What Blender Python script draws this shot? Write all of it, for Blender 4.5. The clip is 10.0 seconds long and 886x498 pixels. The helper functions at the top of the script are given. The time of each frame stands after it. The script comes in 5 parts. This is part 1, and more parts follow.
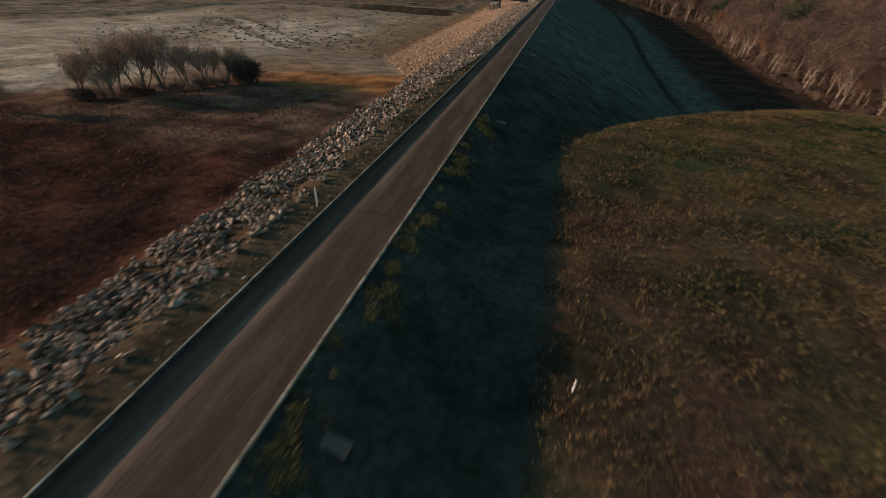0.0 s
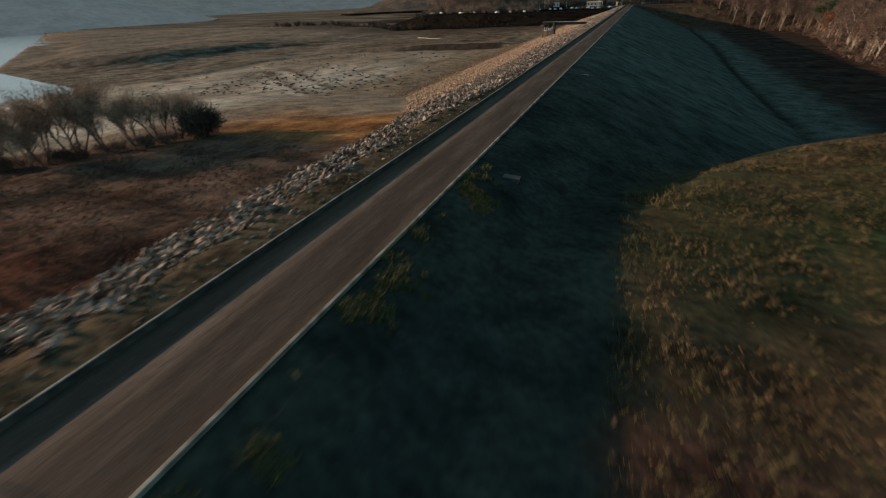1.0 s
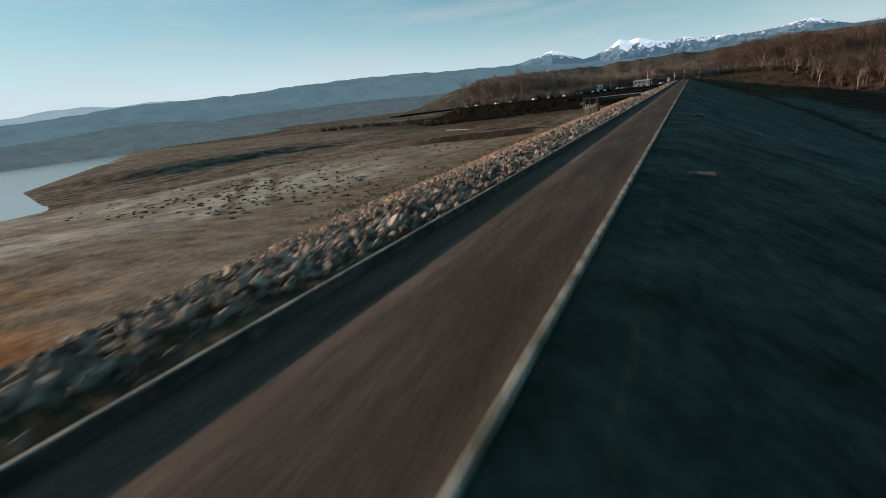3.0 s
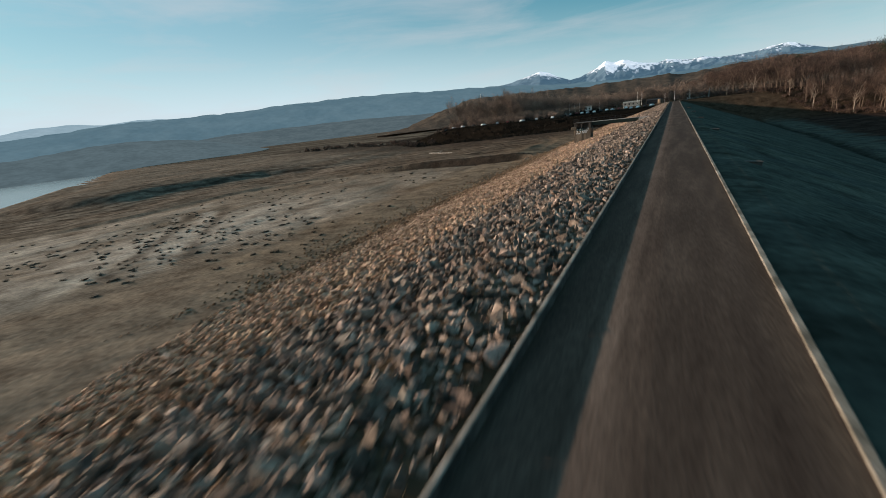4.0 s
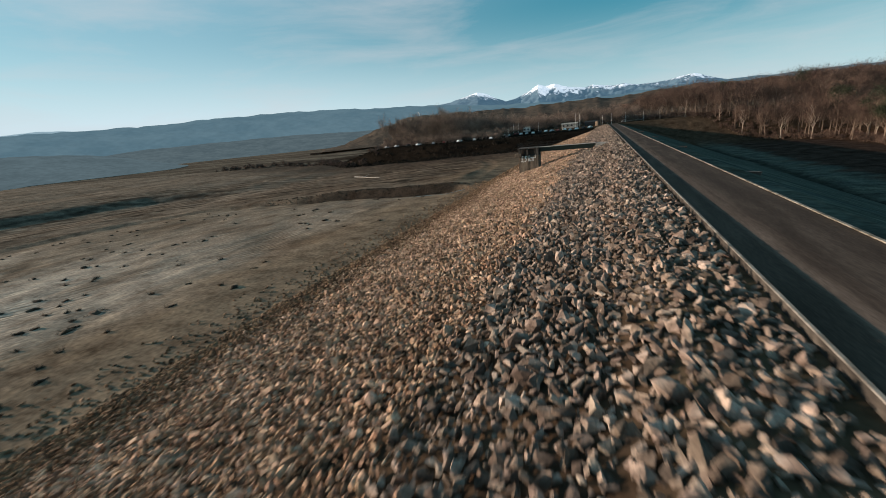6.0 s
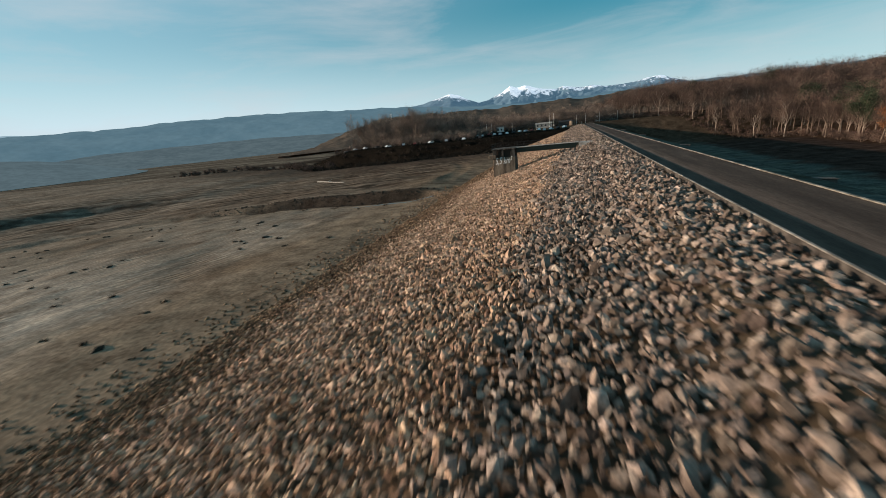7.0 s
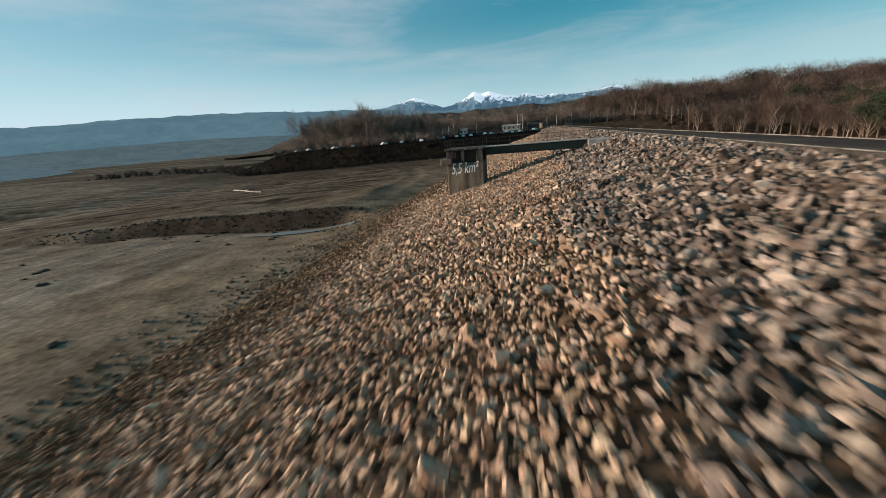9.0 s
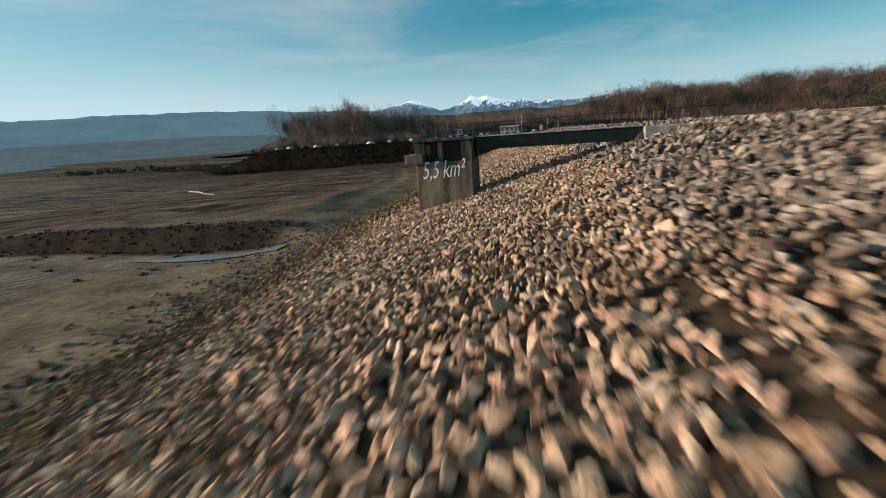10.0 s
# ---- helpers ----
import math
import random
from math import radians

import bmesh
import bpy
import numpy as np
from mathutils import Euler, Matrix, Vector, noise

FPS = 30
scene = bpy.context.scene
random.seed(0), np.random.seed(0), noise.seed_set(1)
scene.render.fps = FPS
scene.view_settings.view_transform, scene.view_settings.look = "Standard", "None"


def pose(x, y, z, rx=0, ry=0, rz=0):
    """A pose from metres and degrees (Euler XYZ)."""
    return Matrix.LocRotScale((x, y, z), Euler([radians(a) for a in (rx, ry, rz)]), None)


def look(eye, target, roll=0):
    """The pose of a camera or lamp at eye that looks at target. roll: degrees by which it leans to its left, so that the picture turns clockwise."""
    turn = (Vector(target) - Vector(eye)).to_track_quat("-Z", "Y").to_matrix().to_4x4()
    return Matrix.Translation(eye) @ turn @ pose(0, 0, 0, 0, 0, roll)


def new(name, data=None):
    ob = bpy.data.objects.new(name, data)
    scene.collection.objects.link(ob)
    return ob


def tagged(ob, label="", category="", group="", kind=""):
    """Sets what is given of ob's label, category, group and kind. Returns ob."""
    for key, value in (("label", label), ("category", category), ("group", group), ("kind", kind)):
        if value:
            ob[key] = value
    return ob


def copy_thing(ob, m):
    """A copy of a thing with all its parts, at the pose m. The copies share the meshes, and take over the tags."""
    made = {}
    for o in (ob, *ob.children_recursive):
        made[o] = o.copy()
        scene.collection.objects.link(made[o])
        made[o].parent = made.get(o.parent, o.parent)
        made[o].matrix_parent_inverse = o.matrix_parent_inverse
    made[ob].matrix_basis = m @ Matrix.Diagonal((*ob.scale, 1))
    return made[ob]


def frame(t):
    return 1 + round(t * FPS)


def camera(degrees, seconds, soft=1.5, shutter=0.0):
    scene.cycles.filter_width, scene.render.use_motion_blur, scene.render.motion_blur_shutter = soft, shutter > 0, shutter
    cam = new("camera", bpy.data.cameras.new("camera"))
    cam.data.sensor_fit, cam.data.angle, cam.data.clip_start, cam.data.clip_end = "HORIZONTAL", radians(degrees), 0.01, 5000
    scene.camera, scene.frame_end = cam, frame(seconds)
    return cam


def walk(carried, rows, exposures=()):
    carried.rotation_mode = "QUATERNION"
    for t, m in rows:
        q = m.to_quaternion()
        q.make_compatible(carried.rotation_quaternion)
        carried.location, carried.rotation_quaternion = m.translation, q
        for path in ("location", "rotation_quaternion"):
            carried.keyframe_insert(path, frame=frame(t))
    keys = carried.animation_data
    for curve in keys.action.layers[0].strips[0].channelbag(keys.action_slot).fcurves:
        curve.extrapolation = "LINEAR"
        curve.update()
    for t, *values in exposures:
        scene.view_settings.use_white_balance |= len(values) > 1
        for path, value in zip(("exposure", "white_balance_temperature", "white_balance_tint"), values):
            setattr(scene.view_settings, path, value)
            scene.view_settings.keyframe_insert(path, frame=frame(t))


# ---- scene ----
cam = camera(95.0, 10.0, 0.2, 0.42)
PATH = [
    (0, (13.583, -13.355, 15.213), (13.228, -11.782, 14.03), 4.9),
    (0.5, (14.88, -2.721, 12.792), (14.338, -1.168, 11.654), 0.8),
    (1, (14.853, 8.424, 10.011), (14.149, 9.973, 8.96), -2.4),
    (1.5, (13.58, 20.41, 7.289), (12.74, 21.965, 6.352), -4.7),
    (2, (11.869, 31.992, 5.266), (10.935, 33.558, 4.446), -6.2),
    (2.5, (9.805, 43.878, 4.106), (8.815, 45.457, 3.38), -7.1),
    (2.7, (8.959, 47.994, 3.953), (7.959, 49.578, 3.254), -7.2),
    (3.8, (3.804, 67.975, 4.99), (2.825, 69.608, 4.379), -7.1),
    (4, (2.94, 71.33, 5.166), (1.975, 72.977, 4.568), -6.8),
    (4.5, (0.71, 79.072, 5.712), (-0.204, 80.754, 5.133), -6.5),
    (5, (-1.36, 86.506, 6.057), (-2.212, 88.223, 5.485), -6.3),
    (5.5, (-3.221, 94.032, 6.059), (-4.006, 95.783, 5.493), -6.2),
    (5.7, (-3.871, 96.953, 5.971), (-4.627, 98.718, 5.413), -6.0),
    (6.8, (-6.39, 110.516, 4.926), (-7.023, 112.331, 4.374), -6.0),
    (7, (-6.997, 113.382, 4.912), (-7.607, 115.204, 4.357), -6.2),
    (7.5, (-8.318, 121.359, 4.464), (-8.883, 123.196, 3.908), -6.2),
    (8, (-9.666, 129.834, 3.92), (-10.184, 131.685, 3.366), -5.9),
    (8.5, (-10.832, 138.888, 3.058), (-11.31, 140.749, 2.506), -5.7),
    (9, (-11.942, 148.058, 2.298), (-12.388, 149.927, 1.747), -5.1),
    (9.5, (-13.064, 158.142, 1.16), (-13.488, 160.019, 0.614), -4.5),
    (10, (-13.75, 167.543, 0.334), (-14.172, 169.423, -0.205), -3.9),
]
EXPO = [(0.0, 0.27, 7500, 25), (1.0, 0.32, 7300, 22), (2.0, 0.37, 6900, 20), (2.6, 0.4, 6700, 19), (4.0, 0.44, 6700, 18), (7.0, 0.45, 6600, 16), (10.0, 0.42, 6400, 13)]
walk(cam, [(t, look(e, g, r)) for t, e, g, r in PATH], EXPO)

# ---- world, sun ----
SUN_EL, SUN_AZ = 11.0, 98.0          # degrees; azimuth of the sun counted from +y towards -x
to_sun = Vector((-math.sin(radians(SUN_AZ)) * math.cos(radians(SUN_EL)),
                 math.cos(radians(SUN_AZ)) * math.cos(radians(SUN_EL)), math.sin(radians(SUN_EL))))
sun = new("sun", bpy.data.lights.new("sun", "SUN"))
sun.data.energy, sun.data.angle, sun.data.color = 5.0, radians(0.6), (1.0, 0.8, 0.6)
sun.matrix_world = look((0, 0, 50), Vector((0, 0, 50)) - to_sun)

world = bpy.data.worlds.new("world")
scene.world = world
world.use_nodes = True
wt = world.node_tree
wt.nodes.clear()
w_out = wt.nodes.new("ShaderNodeOutputWorld")
w_bg = wt.nodes.new("ShaderNodeBackground")
w_sky = wt.nodes.new("ShaderNodeTexSky")
w_sky.sky_type, w_sky.sun_disc = "NISHITA", False
w_sky.sun_elevation, w_sky.sun_rotation = radians(SUN_EL), radians(-SUN_AZ)
w_sky.air_density, w_sky.dust_density, w_sky.ozone_density = 1.0, 0.6, 2.0
w_tc = wt.nodes.new("ShaderNodeTexCoord")
w_map = wt.nodes.new("ShaderNodeMapping")
w_map.inputs["Scale"].default_value = (1.6, 1.6, 9.0)
w_map.inputs["Rotation"].default_value = (0.0, 0.0, 0.5)
w_noise = wt.nodes.new("ShaderNodeTexNoise")
w_noise.inputs["Scale"].default_value, w_noise.inputs["Detail"].default_value = 1.7, 7.0
w_noise.inputs["Roughness"].default_value, w_noise.inputs["Distortion"].default_value = 0.6, 0.5
w_ramp = wt.nodes.new("ShaderNodeValToRGB")
w_ramp.color_ramp.elements[0].position, w_ramp.color_ramp.elements[1].position = 0.44, 0.76
w_mix = wt.nodes.new("ShaderNodeMix")
w_mix.data_type = "RGBA"
w_mix.inputs["B"].default_value = (8.6, 9.2, 9.5, 1)
w_k = wt.nodes.new("ShaderNodeMath")
w_k.operation, w_k.inputs[1].default_value = "MULTIPLY", 0.44
wt.links.new(w_tc.outputs["Generated"], w_map.inputs["Vector"])
wt.links.new(w_map.outputs["Vector"], w_noise.inputs["Vector"])
wt.links.new(w_noise.outputs["Fac"], w_ramp.inputs["Fac"])
wt.links.new(w_ramp.outputs["Color"], w_k.inputs[0])
wt.links.new(w_k.outputs[0], w_mix.inputs["Factor"])
# thin winter haze: the sky pales towards the horizon
w_sep = wt.nodes.new("ShaderNodeSeparateXYZ")
wt.links.new(w_tc.outputs["Generated"], w_sep.inputs["Vector"])
w_low = wt.nodes.new("ShaderNodeMapRange")
w_low.interpolation_type = "SMOOTHSTEP"
w_low.inputs["From Min"].default_value, w_low.inputs["From Max"].default_value = -0.02, 0.24
w_low.inputs["To Min"].default_value, w_low.inputs["To Max"].default_value = 0.85, 0.0
wt.links.new(w_sep.outputs["Z"], w_low.inputs["Value"])
w_tint = wt.nodes.new("ShaderNodeMix")
w_tint.data_type, w_tint.blend_type = "RGBA", "MULTIPLY"
w_tint.inputs["Factor"].default_value = 1.0
w_tint.inputs["B"].default_value = (0.47, 1.36, 1.45, 1)
wt.links.new(w_sky.outputs["Color"], w_tint.inputs["A"])
w_haze = wt.nodes.new("ShaderNodeMix")
w_haze.data_type = "RGBA"
w_haze.inputs["B"].default_value = (8.5, 11.3, 12.2, 1)
w_side = wt.nodes.new("ShaderNodeMapRange")
w_side.interpolation_type = "SMOOTHSTEP"
w_side.inputs["From Min"].default_value, w_side.inputs["From Max"].default_value = 0.1, -1.0
w_side.inputs["To Min"].default_value, w_side.inputs["To Max"].default_value = 0.0, 0.4
wt.links.new(w_sep.outputs["X"], w_side.inputs["Value"])
w_sum = wt.nodes.new("ShaderNodeMath")
w_sum.operation, w_sum.use_clamp = "ADD", True
wt.links.new(w_low.outputs["Result"], w_sum.inputs[0])
wt.links.new(w_side.outputs["Result"], w_sum.inputs[1])
wt.links.new(w_sum.outputs[0], w_haze.inputs["Factor"])
w_even = wt.nodes.new("ShaderNodeMix")
w_even.data_type = "RGBA"
w_even.inputs["Factor"].default_value = 0.36
w_even.inputs["B"].default_value = (0.7, 5.6, 7.1, 1)
wt.links.new(w_tint.outputs["Result"], w_even.inputs["A"])
wt.links.new(w_even.outputs["Result"], w_haze.inputs["A"])
wt.links.new(w_haze.outputs["Result"], w_mix.inputs["A"])
wt.links.new(w_mix.outputs["Result"], w_bg.inputs["Color"])
w_bg.inputs["Strength"].default_value = 0.052
wt.links.new(w_bg.outputs["Background"], w_out.inputs["Surface"])


# ---- materials ----
def material(name, colors, scale=4.0, rough=0.85, bump=0.3, fine=40.0, metal=0.0, spread=0.12, glow=0.0,
             per_object=False, per_island=False, zone="", stretch=(1, 1, 1), bump_dist=0.03, grain=0.7, ripples=False, spec=0.25, island=(0.5, 1.5)):
    """A surface of two or three tones mixed by noise at two scales, with fine relief."""
    m = bpy.data.materials.new(name)
    m.use_nodes = True
    nt = m.node_tree
    b = nt.nodes["Principled BSDF"]
    b.inputs["Roughness"].default_value, b.inputs["Metallic"].default_value = rough, metal
    b.inputs["Specular IOR Level"].default_value = spec
    geo = nt.nodes.new("ShaderNodeNewGeometry")
    mp = nt.nodes.new("ShaderNodeMapping")
    mp.inputs["Scale"].default_value = stretch
    nt.links.new(geo.outputs["Position"], mp.inputs["Vector"])
    big = nt.nodes.new("ShaderNodeTexNoise")
    big.inputs["Scale"].default_value, big.inputs["Detail"].default_value = scale, 6.0
    big.inputs["Roughness"].default_value = 0.62
    small = nt.nodes.new("ShaderNodeTexNoise")
    small.inputs["Scale"].default_value, small.inputs["Detail"].default_value = fine, 4.0
    nt.links.new(mp.outputs["Vector"], big.inputs["Vector"])
    nt.links.new(mp.outputs["Vector"], small.inputs["Vector"])
    ramp = nt.nodes.new("ShaderNodeValToRGB")
    el = ramp.color_ramp.elements
    el[0].position, el[1].position = 0.5 - spread, 0.5 + spread
    el[0].color, el[1].color = (*colors[0], 1), (*colors[-1], 1)
    if len(colors) == 3:
        e = el.new(0.5)
        e.color = (*colors[1], 1)
    nt.links.new(big.outputs["Fac"], ramp.inputs["Fac"])
    mul = nt.nodes.new("ShaderNodeMix")
    mul.data_type, mul.blend_type = "RGBA", "MULTIPLY"
    mul.inputs["Factor"].default_value = grain
    tone = nt.nodes.new("ShaderNodeMapRange")
    tone.inputs["From Min"].default_value, tone.inputs["From Max"].default_value = 0.25, 0.75
    tone.inputs["To Min"].default_value, tone.inputs["To Max"].default_value = 0.55, 1.35
    nt.links.new(small.outputs["Fac"], tone.inputs["Value"])
    nt.links.new(ramp.outputs["Color"], mul.inputs["A"])
    nt.links.new(tone.outputs["Result"], mul.inputs["B"])
    col = mul.outputs["Result"]
    if per_object or per_island:
        rnd = nt.nodes.new("ShaderNodeObjectInfo") if per_object else geo
        rng = nt.nodes.new("ShaderNodeMapRange")
        rng.inputs["To Min"].default_value, rng.inputs["To Max"].default_value = island
        nt.links.new(rnd.outputs["Random" if per_object else "Random Per Island"], rng.inputs["Value"])
        m2 = nt.nodes.new("ShaderNodeHueSaturation")
        seven = nt.nodes.new("ShaderNodeMath")
        seven.operation, seven.inputs[1].default_value = "MULTIPLY", 7.31
        frac = nt.nodes.new("ShaderNodeMath")
        frac.operation = "FRACT"
        hue = nt.nodes.new("ShaderNodeMapRange")
        hue.inputs["To Min"].default_value, hue.inputs["To Max"].default_value = 0.488, 0.508
        nt.links.new(rnd.outputs["Random" if per_object else "Random Per Island"], seven.inputs[0])
        nt.links.new(seven.outputs[0], frac.inputs[0])
        nt.links.new(frac.outputs[0], hue.inputs["Value"])
        nt.links.new(hue.outputs["Result"], m2.inputs["Hue"])
        nt.links.new(rng.outputs["Result"], m2.inputs["Value"])
        nt.links.new(col, m2.inputs["Color"])
        col = m2.outputs["Color"]
    if zone:
        at = nt.nodes.new("ShaderNodeAttribute")
        at.attribute_name = zone
        m3 = nt.nodes.new("ShaderNodeMix")
        m3.data_type, m3.blend_type = "RGBA", "MULTIPLY"
        m3.inputs["Factor"].default_value = 1.0
        nt.links.new(at.outputs["Color"], m3.inputs["A"])
        nt.links.new(col, m3.inputs["B"])
        col = m3.outputs["Result"]
    relief = small.outputs["Fac"]
    if ripples:
        # wind ripples on the near mud and old water lines on the far bed, each within its own stretch
        wear = nt.nodes.new("ShaderNodeAttribute")
        wear.attribute_name = "wear"
        sep = nt.nodes.new("ShaderNodeSeparateColor")
        nt.links.new(wear.outputs["Color"], sep.inputs["Color"])
        for channel_name, size, turn, bend, dark in (("Red", 0.24, -1.16, 6.0, 0.75), ("Green", 0.04, -0.35, 16.0, 0.95), ("Blue", 0.1, 1.35, 9.0, 0.22)):
            turned = nt.nodes.new("ShaderNodeMapping")
            turned.inputs["Rotation"].default_value = (0, 0, turn)
            nt.links.new(geo.outputs["Position"], turned.inputs["Vector"])
            wave = nt.nodes.new("ShaderNodeTexWave")
            wave.bands_direction = "Y"
            wave.inputs["Scale"].default_value, wave.inputs["Distortion"].default_value = size, bend
            wave.inputs["Detail"].default_value, wave.inputs["Detail Scale"].default_value = 5.0, 0.35
            nt.links.new(turned.outputs["Vector"], wave.inputs["Vector"])
            rng = nt.nodes.new("ShaderNodeMapRange")
            rng.inputs["From Min"].default_value, rng.inputs["From Max"].default_value = 0.5, 0.85
            rng.inputs["To Min"].default_value, rng.inputs["To Max"].default_value = 0.0, dark
            nt.links.new(wave.outputs["Fac"], rng.inputs["Value"])
            broken = nt.nodes.new("ShaderNodeMapRange")
            broken.inputs["From Min"].default_value, broken.inputs["From Max"].default_value = 0.42, 0.6
            nt.links.new(big.outputs["Fac"], broken.inputs["Value"])
            some = nt.nodes.new("ShaderNodeMath")
            some.operation = "MULTIPLY"
            nt.links.new(rng.outputs["Result"], some.inputs[0])
            nt.links.new(broken.outputs["Result"], some.inputs[1])
            amount = nt.nodes.new("ShaderNodeMath")
            amount.operation = "MULTIPLY"
            nt.links.new(some.outputs[0], amount.inputs[0])
            nt.links.new(sep.outputs[channel_name], amount.inputs[1])
            # grooves get a darker colour as well as lower relief
            groove_mix = nt.nodes.new("ShaderNodeMix")
            groove_mix.data_type, groove_mix.blend_type = "RGBA", "MULTIPLY"
            groove_mix.inputs["B"].default_value = (0.3, 0.27, 0.25, 1)
            nt.links.new(amount.outputs[0], groove_mix.inputs["Factor"])
            nt.links.new(col, groove_mix.inputs["A"])
            col = groove_mix.outputs["Result"]
            low = nt.nodes.new("ShaderNodeMath")
            low.operation = "SUBTRACT"
            nt.links.new(relief, low.inputs[0])
            nt.links.new(amount.outputs[0], low.inputs[1])
            relief = low.outputs[0]
    if glow > 1:
        b.inputs["Base Color"].default_value = (0.004, 0.005, 0.006, 1)
    else:
        nt.links.new(col, b.inputs["Base Color"])
    if bump:
        bp = nt.nodes.new("ShaderNodeBump")
        bp.inputs["Strength"].default_value, bp.inputs["Distance"].default_value = bump, bump_dist
        nt.links.new(relief, bp.inputs["Height"])
        nt.links.new(bp.outputs["Normal"], b.inputs["Normal"])
    # glow lets the distant hills shine in their painted haze colours
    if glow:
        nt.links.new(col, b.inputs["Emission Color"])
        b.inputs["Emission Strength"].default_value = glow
    return m


def plain(name, rgb, rough=0.6, metal=0.0, glow=0.0):
    return material(name, [tuple(c * 0.85 for c in rgb), tuple(min(1, c * 1.1) for c in rgb)], 3.0, rough, 0.1, 60.0, metal, 0.2, glow)


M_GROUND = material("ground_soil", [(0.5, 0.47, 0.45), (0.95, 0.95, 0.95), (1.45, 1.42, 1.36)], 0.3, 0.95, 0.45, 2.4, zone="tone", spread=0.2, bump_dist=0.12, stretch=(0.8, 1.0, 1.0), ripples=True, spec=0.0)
def road_material():
    """Brown worn asphalt with a pale dusty wheel track on the sheltered side."""
    m = material("worn_asphalt", [(0.045, 0.032, 0.026), (0.07, 0.051, 0.041), (0.112, 0.083, 0.067)], 0.9, 0.9, 0.3, 22.0, stretch=(1.0, 0.12, 1.0), bump_dist=0.012, spread=0.24, spec=0.04)
    nt = m.node_tree
    b = nt.nodes["Principled BSDF"]
    old = b.inputs["Base Color"].links[0].from_socket
    geo = nt.nodes.new("ShaderNodeNewGeometry")
    sep = nt.nodes.new("ShaderNodeSeparateXYZ")
    nt.links.new(geo.outputs["Position"], sep.inputs["Vector"])
    mp = nt.nodes.new("ShaderNodeMapping")
    mp.inputs["Scale"].default_value = (1.0, 0.16, 1.0)
    nt.links.new(geo.outputs["Position"], mp.inputs["Vector"])
    n = nt.nodes.new("ShaderNodeTexNoise")
    n.inputs["Scale"].default_value, n.inputs["Detail"].default_value = 1.1, 5.0
    nt.links.new(mp.outputs["Vector"], n.inputs["Vector"])
    wob = nt.nodes.new("ShaderNodeMath")
    wob.operation, wob.inputs[1].default_value, wob.inputs[2].default_value = "MULTIPLY_ADD", 0.7, -0.35
    nt.links.new(n.outputs["Fac"], wob.inputs[0])
    x = nt.nodes.new("ShaderNodeMath")
    x.operation = "ADD"
    nt.links.new(sep.outputs["X"], x.inputs[0])
    nt.links.new(wob.outputs[0], x.inputs[1])
    band = nt.nodes.new("ShaderNodeValToRGB")
    scale = nt.nodes.new("ShaderNodeMath")
    scale.operation, scale.inputs[1].default_value = "DIVIDE", 5.5
    nt.links.new(x.outputs[0], scale.inputs[0])
    nt.links.new(scale.outputs[0], band.inputs["Fac"])
    el = band.color_ramp.elements
    el[0].position, el[0].color, el[1].position, el[1].color = 0.0, (1, 1, 1, 1), 1.0, (1.25, 1.2, 1.1, 1)
    for at, v in ((0.27, 1.05), (0.32, 1.8), (0.385, 1.65), (0.43, 1.05), (0.455, 1.22), (0.475, 1.0), (0.9, 0.95)):
        e = el.new(at)
        e.color = (v, v * 0.99, v * 0.98, 1)
    mul = nt.nodes.new("ShaderNodeMix")
    mul.data_type, mul.blend_type = "RGBA", "MULTIPLY"
    mul.inputs["Factor"].default_value = 1.0
    nt.links.new(old, mul.inputs["A"])
    nt.links.new(band.outputs["Color"], mul.inputs["B"])
    nt.links.new(mul.outputs["Result"], b.inputs["Base Color"])
    return m


M_ROAD = road_material()
M_CONC = material("weathered_concrete", [(0.2, 0.19, 0.17), (0.34, 0.32, 0.29), (0.42, 0.4, 0.36)], 1.6, 0.9, 0.3, 25.0, bump_dist=0.01)
# wall face painted dark for its shade, top strip pale for the sun
M_WALL = material("shaded_wall_concrete", [(0.028, 0.024, 0.02), (0.05, 0.043, 0.037), (0.09, 0.078, 0.066)], 1.6, 0.9, 0.3, 20.0, bump_dist=0.01)
M_WALL_TOP = material("sunlit_wall_top", [(0.12, 0.105, 0.088), (0.2, 0.178, 0.15), (0.3, 0.27, 0.235)], 1.4, 0.9, 0.3, 20.0, bump_dist=0.01)
M_KERB = material("mossy_kerb_concrete", [(0.1, 0.088, 0.068), (0.19, 0.17, 0.138), (0.31, 0.28, 0.235)], 1.2, 0.9, 0.3, 20.0, bump_dist=0.01)
M_GATE = plain("recess_shade_brown", (0.045, 0.036, 0.03), 0.7)
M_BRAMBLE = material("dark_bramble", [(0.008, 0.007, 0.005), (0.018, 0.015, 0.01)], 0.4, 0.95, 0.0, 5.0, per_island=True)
M_WILLOW = material("willow_twigs", [(0.24, 0.155, 0.105), (0.4, 0.275, 0.195)], 0.3, 0.95, 0.0, 3.0, per_island=True)
M_TOWER = material("stained_concrete", [(0.075, 0.06, 0.046), (0.17, 0.132, 0.098), (0.25, 0.2, 0.15)], 0.8, 0.9, 0.3, 18.0, stretch=(1, 1, 0.25), bump_dist=0.01)
M_GIRDER = plain("dark_green_steel", (0.012, 0.022, 0.018), 0.5)
M_LID = plain("worn_dark_concrete", (0.085, 0.074, 0.064), 0.9)
M_WHITE = plain("white_paint", (0.86, 0.85, 0.82), 0.6)
M_DARK = plain("dark_paint", (0.03, 0.03, 0.032), 0.6)
M_ROCK_G = material("grey_rock", [(0.108, 0.081, 0.064), (0.196, 0.152, 0.122), (0.33, 0.266, 0.217)], 1.2, 0.95, 0.9, 14.0, per_island=True, bump_dist=0.035, spec=0.1, island=(0.4, 1.65))
